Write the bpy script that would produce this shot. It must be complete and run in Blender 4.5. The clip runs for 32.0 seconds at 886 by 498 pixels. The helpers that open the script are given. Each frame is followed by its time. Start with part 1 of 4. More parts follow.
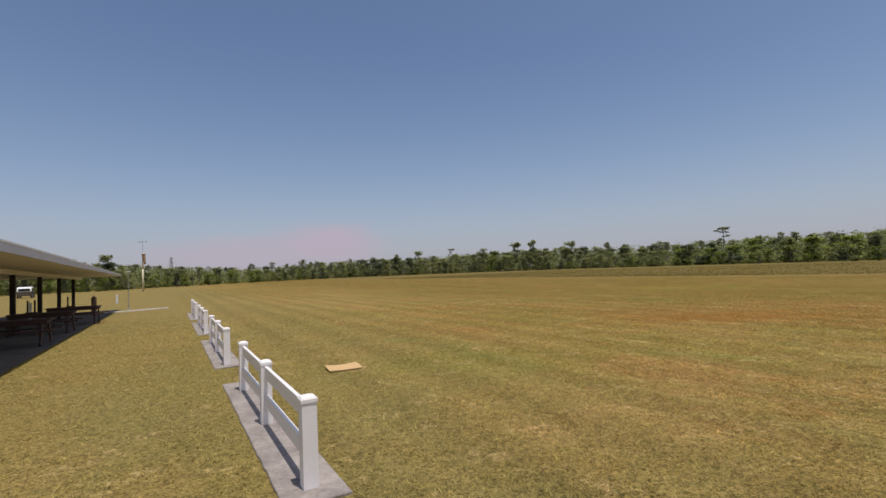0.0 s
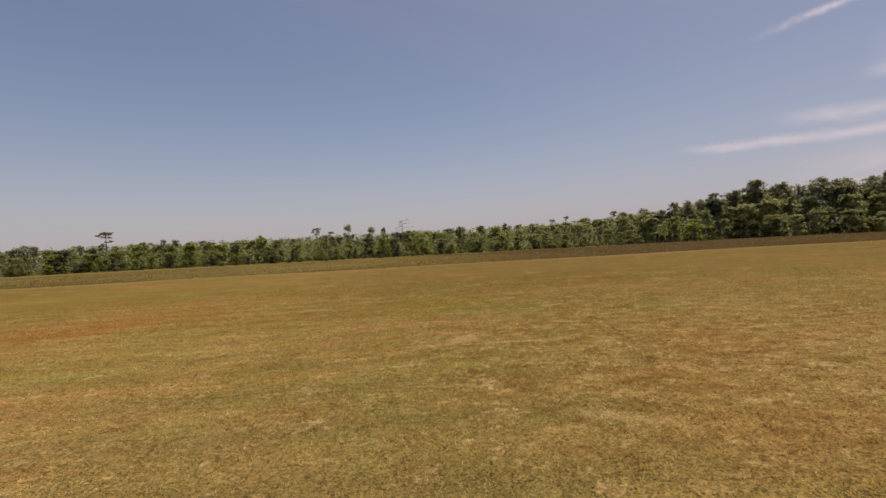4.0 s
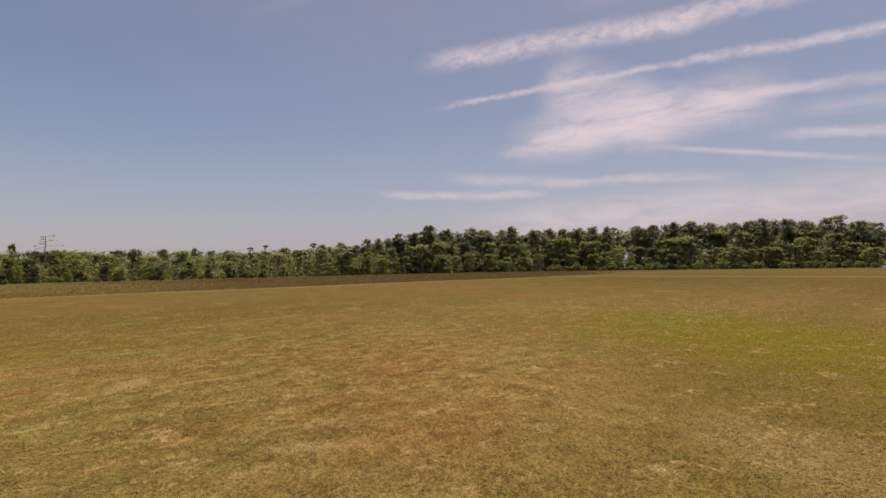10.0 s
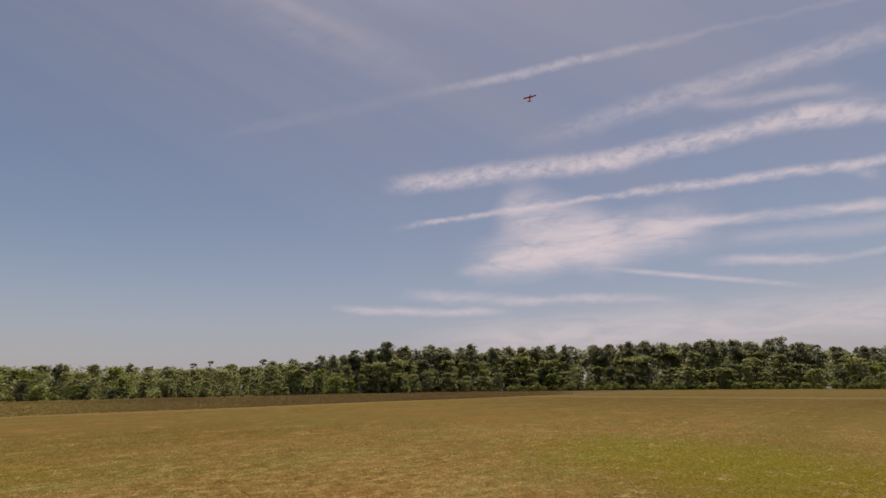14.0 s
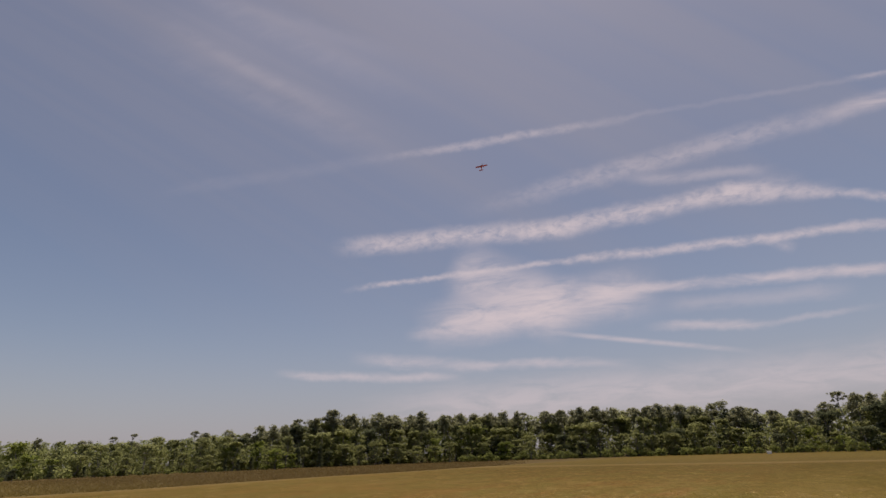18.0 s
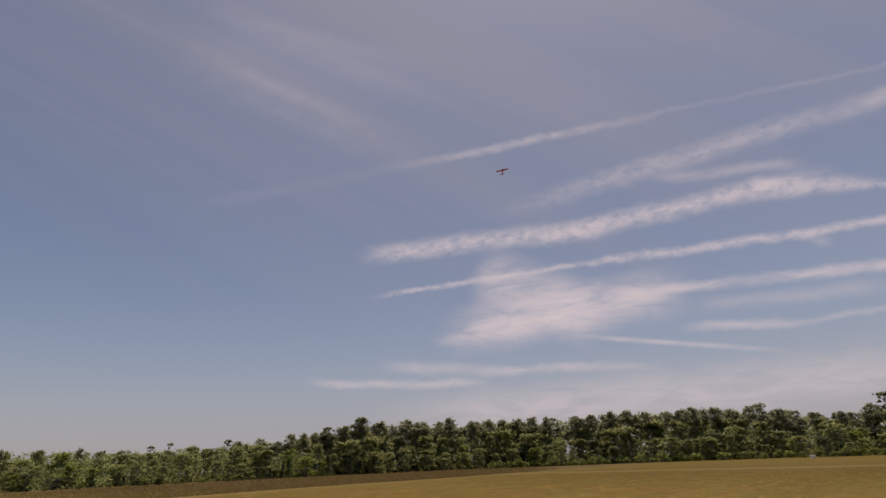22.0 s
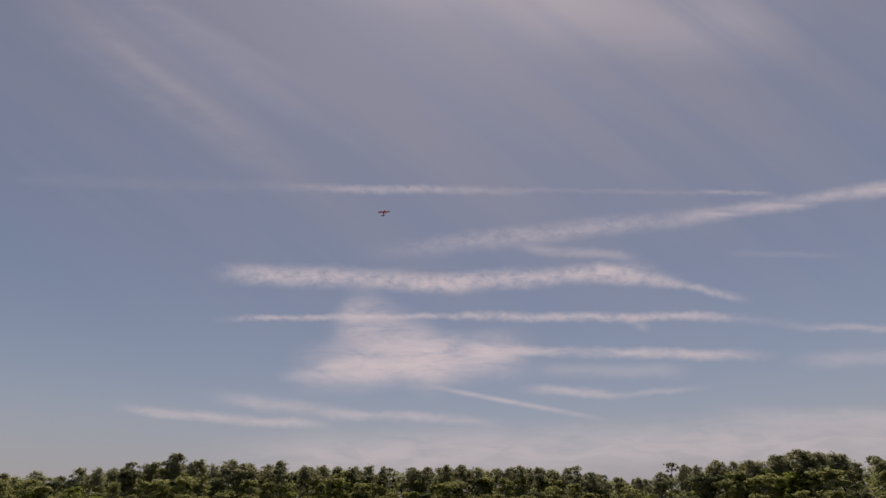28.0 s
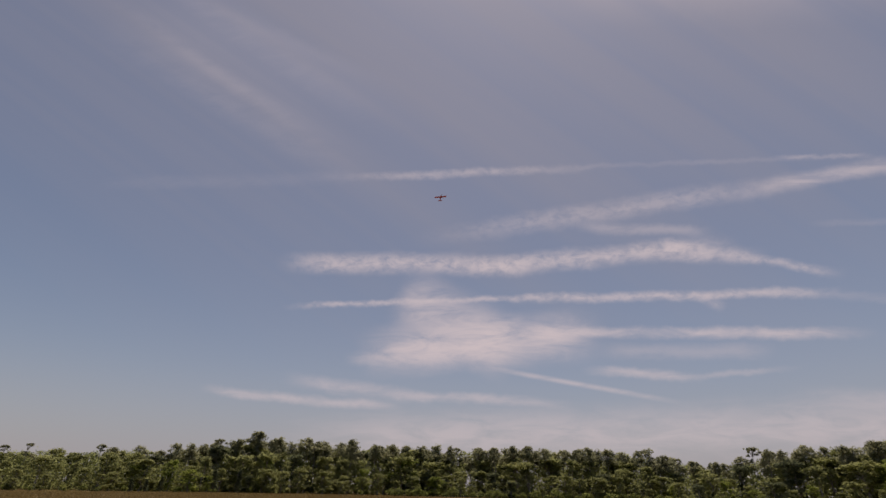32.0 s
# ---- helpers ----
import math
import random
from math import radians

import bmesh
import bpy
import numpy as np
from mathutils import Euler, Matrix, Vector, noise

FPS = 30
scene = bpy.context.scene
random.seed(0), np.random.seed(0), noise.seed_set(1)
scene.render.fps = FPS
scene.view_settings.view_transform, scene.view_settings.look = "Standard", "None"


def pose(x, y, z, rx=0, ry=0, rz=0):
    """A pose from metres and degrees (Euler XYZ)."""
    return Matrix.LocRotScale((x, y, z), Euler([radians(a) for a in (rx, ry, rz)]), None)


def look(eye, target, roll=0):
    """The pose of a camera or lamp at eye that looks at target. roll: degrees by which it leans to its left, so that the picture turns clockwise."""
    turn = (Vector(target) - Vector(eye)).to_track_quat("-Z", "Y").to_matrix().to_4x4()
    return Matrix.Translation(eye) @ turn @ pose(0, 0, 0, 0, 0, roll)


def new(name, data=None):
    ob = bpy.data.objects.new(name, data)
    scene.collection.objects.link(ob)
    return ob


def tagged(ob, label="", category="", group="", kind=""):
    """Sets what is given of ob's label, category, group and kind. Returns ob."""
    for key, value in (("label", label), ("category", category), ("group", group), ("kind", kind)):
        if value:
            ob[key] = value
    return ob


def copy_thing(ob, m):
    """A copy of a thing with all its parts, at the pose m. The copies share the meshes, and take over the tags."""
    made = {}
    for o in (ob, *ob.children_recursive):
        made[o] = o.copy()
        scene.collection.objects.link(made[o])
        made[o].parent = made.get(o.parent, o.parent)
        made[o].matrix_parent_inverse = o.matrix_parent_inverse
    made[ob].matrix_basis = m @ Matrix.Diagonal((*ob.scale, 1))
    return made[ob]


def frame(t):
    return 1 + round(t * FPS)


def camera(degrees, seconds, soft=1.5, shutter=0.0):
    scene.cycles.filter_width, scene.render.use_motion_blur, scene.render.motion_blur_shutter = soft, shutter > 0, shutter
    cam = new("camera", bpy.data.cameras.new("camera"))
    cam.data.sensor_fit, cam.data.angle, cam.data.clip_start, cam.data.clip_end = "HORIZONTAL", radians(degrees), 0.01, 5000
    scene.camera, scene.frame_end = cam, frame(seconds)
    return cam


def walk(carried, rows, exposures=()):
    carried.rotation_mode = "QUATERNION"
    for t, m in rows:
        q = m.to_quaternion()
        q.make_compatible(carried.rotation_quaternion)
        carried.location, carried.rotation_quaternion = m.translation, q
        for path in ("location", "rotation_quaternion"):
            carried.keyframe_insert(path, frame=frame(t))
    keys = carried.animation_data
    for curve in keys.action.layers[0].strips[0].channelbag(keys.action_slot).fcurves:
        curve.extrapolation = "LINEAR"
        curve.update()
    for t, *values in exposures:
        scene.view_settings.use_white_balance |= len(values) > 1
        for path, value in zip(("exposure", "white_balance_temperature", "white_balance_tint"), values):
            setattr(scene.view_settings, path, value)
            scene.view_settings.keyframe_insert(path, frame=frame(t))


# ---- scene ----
# camera
cam = camera(86.2, 32.0, soft=1.5)
PATH = [
    (0.0, pose(-0.6, 0, 1.75, 92.52, 2.37, 1.57)),
    (0.5, pose(-0.57, 0, 1.74, 91.76, 2.27, -6.84)),
    (1.0, pose(-0.5, 0, 1.715, 91.20, 2.75, -16.94)),
    (1.5, pose(-0.42, 0, 1.73, 90.78, 2.85, -25.24)),
    (2.0, pose(-0.27, 0, 1.75, 90.67, 2.57, -33.73)),
    (2.5, pose(-0.13, 0, 1.75, 90.51, 2.62, -42.16)),
    (3.0, pose(-0.06, 0, 1.75, 90.16, 3.09, -50.33)),
    (3.5, pose(-0.04, 0, 1.75, 89.95, 3.19, -57.86)),
    (4.0, pose(0, 0, 1.75, 89.83, 3.00, -64.43)),
    (4.5, pose(0, 0, 1.75, 89.80, 2.82, -70.86)),
    (6.5, pose(0, 0, 1.75, 90.40, 2.18, -88.00)),
    (7.0, pose(0, 0, 1.75, 90.02, 2.17, -90.28)),
    (7.5, pose(0, 0, 1.75, 89.70, 2.45, -92.73)),
    (8.0, pose(0, 0, 1.75, 89.71, 2.16, -93.83)),
    (8.5, pose(0, 0, 1.75, 89.72, 1.43, -95.02)),
    (9.0, pose(0, 0, 1.75, 89.88, 1.59, -96.35)),
    (9.5, pose(0, 0, 1.75, 90.37, 1.47, -98.08)),
    (10.0, pose(0, 0, 1.75, 92.27, 0.95, -99.68)),
    (10.5, pose(0, 0, 1.75, 96.09, 0.70, -100.96)),
    (11.0, pose(0, 0, 1.75, 100.88, 0.62, -102.12)),
    (11.5, pose(0, 0, 1.75, 104.80, 0.90, -102.96)),
    (12.0, pose(0, 0, 1.75, 107.40, 0.97, -103.62)),
    (12.5, pose(0, 0, 1.75, 107.48, 1.08, -104.13)),
    (13.0, pose(0, 0, 1.75, 106.68, 1.15, -104.36)),
    (13.5, pose(0, 0, 1.75, 105.87, 1.05, -104.34)),
    (14.0, pose(0, 0, 1.75, 106.19, 0.68, -104.66)),
    (14.5, pose(0, 0, 1.75, 106.97, 0.52, -105.07)),
    (16.5, pose(0, 0, 1.75, 111.85, 1.36, -109.17)),
    (17.0, pose(0, 0, 1.75, 112.54, 1.38, -109.87)),
    (17.5, pose(0, 0, 1.75, 113.11, 1.66, -110.17)),
    (18.0, pose(0, 0, 1.75, 113.66, 1.74, -110.36)),
    (18.5, pose(0, 0, 1.75, 113.99, 1.89, -110.23)),
    (19.0, pose(0, 0, 1.75, 114.13, 1.75, -109.95)),
    (19.5, pose(0, 0, 1.75, 114.27, 1.89, -109.42)),
    (20.0, pose(0, 0, 1.75, 114.63, 2.02, -109.02)),
    (20.5, pose(0, 0, 1.75, 114.80, 1.93, -108.73)),
    (21.0, pose(0, 0, 1.75, 114.70, 1.86, -108.34)),
    (21.5, pose(0, 0, 1.75, 114.54, 1.94, -107.71)),
    (22.0, pose(0, 0, 1.75, 114.45, 2.11, -107.13)),
    (22.5, pose(0, 0, 1.75, 114.47, 2.05, -106.78)),
    (23.0, pose(0, 0, 1.75, 114.69, 1.67, -106.61)),
    (23.5, pose(0, 0, 1.75, 115.03, 1.67, -106.18)),
    (24.0, pose(0, 0, 1.75, 115.34, 1.80, -104.83)),
    (24.5, pose(0, 0, 1.75, 115.66, 2.01, -103.24)),
    (26.5, pose(0, 0, 1.75, 116.72, -0.78, -110.74)),
    (27.0, pose(0, 0, 1.75, 117.58, -1.39, -118.27)),
    (27.5, pose(0, 0, 1.75, 118.48, -0.85, -122.92)),
    (28.0, pose(0, 0, 1.75, 119.07, 0.14, -125.39)),
    (28.5, pose(0, 0, 1.75, 119.16, 0.60, -123.75)),
    (29.0, pose(0, 0, 1.75, 118.67, 0.11, -122.02)),
    (29.5, pose(0, 0, 1.75, 118.27, 0.15, -121.09)),
    (30.0, pose(0, 0, 1.75, 117.82, 0.02, -120.33)),
    (30.5, pose(0, 0, 1.75, 117.60, -0.24, -119.52)),
    (31.0, pose(0, 0, 1.75, 117.40, -0.60, -118.77)),
    (31.5, pose(0, 0, 1.75, 117.21, -0.86, -118.32)),
    (32.0, pose(0, 0, 1.75, 117.01, -1.25, -118.15)),
]
walk(cam, PATH, exposures=((0.0, 0.08, 6400, 10), (1.0, 0.07, 6560, 11), (2.0, 0.05, 6760, 12), (3.5, 0.07, 7400, 18), (9.5, 0.07, 7400, 18), (12.0, -0.06, 7230, 15), (13.0, -0.06, 7230, 15), (14.2, -0.08, 7330, 14), (17.0, -0.17, 7280, 15), (24.0, -0.2, 7350, 15), (28.0, -0.28, 7400, 15), (32.0, -0.26, 7400, 15)))
SKYVIEW = pose(0, 0, 0, 119.07, 0.14, -125.39).to_3x3()  # the middle of the cloud field

# ---- frame of the field: ALONG runs with the fence, OUT points from the fence to the field ----
ALONG, OUT = Vector((-0.522, 0.853, 0)), Vector((0.853, 0.522, 0))
MARKER_AZ = -142.7
SUN_AZ, SUN_EL = 136.0, 76.5
SUN_POWER, SKY_STRENGTH, SKY_TINT = 3.4, 0.09, (0.985, 0.985, 1.035)


def from_start(az, dist):
    return polar(az, dist) + Vector((-0.6, 0, 0))


def polar(az, dist, z=0.0):
    """A place by its bearing (degrees to the left of north) and distance."""
    return Vector((-dist * math.sin(radians(az)), dist * math.cos(radians(az)), z))


# ---- node helpers ----
def link_in(tree, socket, value):
    if isinstance(value, bpy.types.NodeSocket):
        tree.links.new(value, socket)
    elif value is not None:
        socket.default_value = value


def mth(tree, op, a, b=None, c=None, clamp=False):
    n = tree.nodes.new("ShaderNodeMath")
    n.operation, n.use_clamp = op, clamp
    for i, v in enumerate((a, b, c)):
        link_in(tree, n.inputs[i], v)
    return n.outputs[0]


def vec(tree, op, a, b=None, scale=None):
    n = tree.nodes.new("ShaderNodeVectorMath")
    n.operation = op
    link_in(tree, n.inputs[0], a)
    link_in(tree, n.inputs[1], b)
    if scale is not None:
        link_in(tree, n.inputs["Scale"], scale)
    return n.outputs["Value"] if op in ("DOT_PRODUCT", "LENGTH", "DISTANCE") else n.outputs[0]


def ramp(tree, x, lo, hi, out_lo=0.0, out_hi=1.0, smooth=True):
    n = tree.nodes.new("ShaderNodeMapRange")
    n.interpolation_type = "SMOOTHSTEP" if smooth else "LINEAR"
    for i, v in enumerate((x, lo, hi, out_lo, out_hi)):
        link_in(tree, n.inputs[i], v)
    return n.outputs[0]


def nois(tree, vector, scale, detail=4.0, rough=0.55, distort=0.0):
    n = tree.nodes.new("ShaderNodeTexNoise")
    link_in(tree, n.inputs["Vector"], vector)
    for k, v in (("Scale", scale), ("Detail", detail), ("Roughness", rough), ("Distortion", distort)):
        link_in(tree, n.inputs[k], v)
    return n.outputs["Fac"]


def mixc(tree, fac, a, b, mode="MIX"):
    n = tree.nodes.new("ShaderNodeMix")
    n.data_type, n.blend_type = "RGBA", mode
    link_in(tree, n.inputs[0], fac)
    for i, v in ((6, a), (7, b)):
        link_in(tree, n.inputs[i], (*v, 1.0) if isinstance(v, tuple) and len(v) == 3 else v)
    return n.outputs[2]


def comb(tree, x, y, z):
    n = tree.nodes.new("ShaderNodeCombineXYZ")
    for i, v in enumerate((x, y, z)):
        link_in(tree, n.inputs[i], v)
    return n.outputs[0]


# ---- world: clear sky with thin cirrus and old contrails, and one sun ----
world = bpy.data.worlds.new("sky")
scene.world = world
world.use_nodes = True
wt = world.node_tree
wt.nodes.clear()
sky = wt.nodes.new("ShaderNodeTexSky")
sky.sky_type, sky.sun_disc = "NISHITA", False
sky.sun_elevation, sky.sun_rotation = radians(SUN_EL), radians(SUN_AZ)
sky.air_density, sky.dust_density, sky.ozone_density = 1.0, 0.9, 1.0
way = vec(wt, "NORMALIZE", wt.nodes.new("ShaderNodeTexCoord").outputs["Generated"])


def sky_plane(basis):
    """Flat coordinates u, v on a plane that touches the sky in the middle of basis, and how far in front a direction lies."""
    right, up, ahead = basis.col[0], basis.col[1], -basis.col[2]
    depth = vec(wt, "DOT_PRODUCT", way, tuple(ahead))
    safe = mth(wt, "MAXIMUM", depth, 0.05)
    u = mth(wt, "DIVIDE", vec(wt, "DOT_PRODUCT", way, tuple(right)), safe)
    v = mth(wt, "DIVIDE", vec(wt, "DOT_PRODUCT", way, tuple(up)), safe)
    return u, v, ramp(wt, depth, 0.06, 0.2)


cu, cv, cfront = sky_plane(SKYVIEW)
plain = comb(wt, cu, cv, 0.0)
curl = nois(wt, plain, 7.0, 3.0)
curl2 = nois(wt, vec(wt, "ADD", plain, (7.3, 2.1, 0.0)), 38.0, 3.0, 0.6)
cloud_at = comb(wt, cu, mth(wt, "ADD", cv, mth(wt, "ADD", mth(wt, "MULTIPLY_ADD", curl, 0.022, -0.011), mth(wt, "MULTIPLY_ADD", curl2, 0.011, -0.0055))), 0.0)
fibre = nois(wt, comb(wt, mth(wt, "MULTIPLY", cu, 9.0), mth(wt, "MULTIPLY", cv, 34.0), 0.0), 1.0, 6.0, 0.62, 0.6)
puff = nois(wt, comb(wt, mth(wt, "MULTIPLY", cu, 34.0), mth(wt, "MULTIPLY", cv, 60.0), 2.0), 1.0, 4.0, 0.6, 0.4)
veil = nois(wt, comb(wt, mth(wt, "ADD", mth(wt, "MULTIPLY", cu, 3.4), mth(wt, "MULTIPLY", cv, 4.6)), mth(wt, "SUBTRACT", mth(wt, "MULTIPLY", cv, 13.0), mth(wt, "MULTIPLY", cu, -9.5)), 9.0), 0.55, 3.0, 0.5, 0.6)
cloud = None


def streak(u0, v0, u1, v1, wide, amount, grain="fibre", soft_end=0.18, at=None):
    """One streak of ice cloud from (u0, v0) to (u1, v1); units are hundredths of the sky plane."""
    global cloud
    a, b = Vector((u0, v0, 0)) / 100, Vector((u1, v1, 0)) / 100
    run = (b - a) / (b - a).length_squared
    side = Vector((-(b - a).y, (b - a).x, 0)).normalized()
    t = mth(wt, "SUBTRACT", vec(wt, "DOT_PRODUCT", at or cloud_at, tuple(run)), run.dot(a))
    s = mth(wt, "SUBTRACT", vec(wt, "DOT_PRODUCT", at or cloud_at, tuple(side)), side.dot(a))
    across = ramp(wt, mth(wt, "ABSOLUTE", s), 0.0, wide / 100, 1.0, 0.0)
    ends = ramp(wt, mth(wt, "ABSOLUTE", mth(wt, "SUBTRACT", t, 0.5)), 0.5 - soft_end, 0.5 + soft_end * 0.4, 1.0, 0.0)
    tex = ramp(wt, {"puff": puff, "fibre": fibre, "veil": veil}[grain], 0.22, 0.66, 0.25, 1.0)
    one = mth(wt, "MULTIPLY", mth(wt, "MULTIPLY", across, ends), mth(wt, "MULTIPLY", tex, amount * 0.88))
    cloud = one if cloud is None else mth(wt, "SUBTRACT", mth(wt, "ADD", cloud, one), mth(wt, "MULTIPLY", cloud, one))


# the topmost thin contrail, broken in three
streak(-91, 14.7, -30, 12.9, 2.2, 0.07)
streak(-33, 13.0, 16, 12.3, 1.3, 0.48, "puff", 0.4)
streak(10, 12.5, 69, 11.8, 0.8, 0.13)
# the broad one that climbs away
streak(-12, -0.5, 58, 7.4, 3.0, 0.42, "puff", 0.35)
streak(48, 6.0, 104, 14.6, 2.3, 0.62)
streak(88, 12.2, 150, 22.5, 2.4, 0.5)
streak(16, 0.4, 41, -1.8, 1.6, 0.35)
# the thick crinkled one
streak(-47, -5.0, 6, -7.4, 3.1, 0.78, "puff")
streak(-6, -7.2, 44, -4.6, 3.0, 0.78, "puff")
streak(28, -4.8, 50, -6.7, 2.5, 0.62, "puff", 0.3)
streak(43, -5.9, 64, -10.6, 1.5, 0.55, "puff", 0.3)
# the long thin one below it
streak(-46, -14.8, 12, -14.0, 1.0, 0.66, "puff")
streak(4, -14.2, 64, -14.4, 1.5, 0.72, "puff")
streak(60, -14.8, 98, -17.4, 1.4, 0.16)
# the spread-out patch
streak(-30, -25.5, 18, -22.0, 7.0, 1.0)
streak(-22, -13.0, 2, -26.0, 9.0, 0.85)
streak(-34, -26.6, -4, -26.2, 2.2, 0.55)
streak(6, -21.4, 68, -22.4, 1.7, 0.78)
streak(20, -25.6, 52, -25.6, 2.4, 0.3)
streak(74, -16.4, 116, -17.0, 1.2, 0.34)
streak(74, -23.6, 122, -21.6, 2.6, 0.34)
streak(60, -1.0, 84, -1.2, 1.0, 0.12)
streak(38.5, -13.6, 43.5, -17.4, 1.7, 0.34, "puff", 0.3)
streak(54, 12.4, 70, 11.6, 0.6, 0.4, soft_end=0.3)
# small wisps low down
streak(17, -29.3, 38, -31.0, 1.5, 0.62, soft_end=0.3)
streak(33, -31.2, 56, -29.2, 1.0, 0.32, soft_end=0.3)
streak(-3, -29.0, 33, -35.8, 0.85, 0.62, soft_end=0.25, at=plain)
streak(-68, -33.6, -24, -37.4, 1.7, 0.62)
streak(-48, -31.0, -18, -35.5, 2.3, 0.55, soft_end=0.3)
streak(-26, -34.6, 11, -36.5, 1.6, 0.58, soft_end=0.3)
streak(-48, -45.0, 115, -39.5, 8.0, 0.6)
streak(58, -35.0, 120, -36.0, 3.0, 0.35)
# soft veils high up
for k, (shift, wide, amount) in enumerate(((-9, 5.0, 0.12), (-5.5, 3.0, 0.13), (-2.5, 6.5, 0.16), (0, 2.6, 0.15), (2.5, 5.2, 0.16), (5, 2.5, 0.13), (8, 4.0, 0.13), (11, 2.6, 0.10))):
    streak(-84 + shift * 0.6 + 3 * (k % 3), 57 + shift * 0.8 - 2 * (k % 2), -24 - 4 * (k % 4) + shift * 0.6, 19 + shift * 0.8 + 5 * (k % 3), wide, amount * 0.75, "veil" if k % 3 else "fibre", 0.4)
streak(10, 52, 74, 46, 12.0, 0.3, "veil", 0.3)
streak(-30, 60, 40, 56, 12.0, 0.2, "veil", 0.3)

# a smoke bank low in the other quarter
su, sv, sfront = sky_plane(pose(0, 0, 0, 90, 0, 9).to_3x3())
smoke_n = nois(wt, comb(wt, mth(wt, "MULTIPLY", su, 6.0), mth(wt, "MULTIPLY", sv, 14.0), 5.0), 1.0, 5.0, 0.55)


def bank(u0, v0, half_u, half_v, amount):
    r = vec(wt, "LENGTH", comb(wt, mth(wt, "DIVIDE", mth(wt, "SUBTRACT", su, u0), half_u), mth(wt, "DIVIDE", mth(wt, "SUBTRACT", sv, v0), half_v), 0.0))
    r = mth(wt, "ADD", r, mth(wt, "MULTIPLY_ADD", smoke_n, 0.9, -0.45))
    return mth(wt, "MULTIPLY", ramp(wt, r, 0.25, 1.15, 1.0, 0.0), amount)


smoke = mth(wt, "MAXIMUM", bank(-0.11, 0.066, 0.13, 0.055, 0.95), bank(-0.26, 0.05, 0.28, 0.045, 0.65))
smoke = mth(wt, "MULTIPLY", smoke, sfront, clamp=True)
cloud = mth(wt, "MULTIPLY", cloud, cfront, clamp=True)
CLOUD_LIGHT = (7.5, 6.9, 7.75)
SMOKE_LIGHT = (5.0, 4.25, 5.05)
FILM_LIGHT = (4.35, 4.05, 4.5)
HAZE_LIGHT = (4.02, 4.13, 5.0)
LOW_HAZE_LIGHT = (4.05, 3.96, 5.05)
seen_sky = mixc(wt, 1.0, sky.outputs[0], SKY_TINT, "MULTIPLY")
# thin haze towards the horizon
height = wt.nodes.new("ShaderNodeSeparateXYZ")
wt.links.new(way, height.inputs[0])
haze = mth(wt, "POWER", ramp(wt, mth(wt, "ABSOLUTE", height.outputs[2]), 0.0, 0.5, 1.0, 0.0, False), 2.2)
sunside = ramp(wt, vec(wt, "DOT_PRODUCT", way, tuple(polar(-SUN_AZ, 1.0))), 0.15, 0.85, 0.47, 0.77)
seen_sky = mixc(wt, mth(wt, "MULTIPLY", haze, sunside), seen_sky, HAZE_LIGHT)
low_haze = mth(wt, "POWER", ramp(wt, mth(wt, "ABSOLUTE", height.outputs[2]), 0.0, 0.22, 1.0, 0.0, False), 1.6)
seen_sky = mixc(wt, mth(wt, "MULTIPLY", low_haze, 0.55), seen_sky, LOW_HAZE_LIGHT)
sunward = tuple(polar(-SUN_AZ, math.cos(radians(SUN_EL)), math.sin(radians(SUN_EL))))
film = mth(wt, "MULTIPLY", ramp(wt, vec(wt, "DOT_PRODUCT", way, sunward), 0.25, 0.85), ramp(wt, veil, 0.2, 0.8, 0.22, 0.42))
seen_sky = mixc(wt, film, seen_sky, FILM_LIGHT)
seen_sky = mixc(wt, smoke, seen_sky, SMOKE_LIGHT)
seen_sky = mixc(wt, cloud, seen_sky, CLOUD_LIGHT)
back = wt.nodes.new("ShaderNodeBackground")
link_in(wt, back.inputs["Color"], seen_sky)
back.inputs["Strength"].default_value = SKY_STRENGTH
wt.links.new(back.outputs[0], wt.nodes.new("ShaderNodeOutputWorld").inputs[0])

sun = new("sun", bpy.data.lights.new("sun", "SUN"))
sun.data.energy, sun.data.angle, sun.data.color = SUN_POWER, radians(0.53), (1.0, 0.95, 0.87)
sun.matrix_world = look(polar(-SUN_AZ, 100 * math.cos(radians(SUN_EL)), 100 * math.sin(radians(SUN_EL))), (0, 0, 0))


# ---- materials ----
def material(name, rough=0.7, metal=0.0):
    m = bpy.data.materials.new(name)
    m.use_nodes = True
    t = m.node_tree
    p = t.nodes["Principled BSDF"]
    p.inputs["Roughness"].default_value, p.inputs["Metallic"].default_value = rough, metal
    return m, t, p


def here(t):
    return t.nodes.new("ShaderNodeNewGeometry").outputs["Position"]


def island(t):
    return t.nodes.new("ShaderNodeNewGeometry").outputs["Random Per Island"]


def bump(t, p, height, strength, distance):
    b = t.nodes.new("ShaderNodeBump")
    b.inputs["Strength"].default_value, b.inputs["Distance"].default_value = strength, distance
    link_in(t, b.inputs["Height"], height)
    t.links.new(b.outputs[0], p.inputs["Normal"])


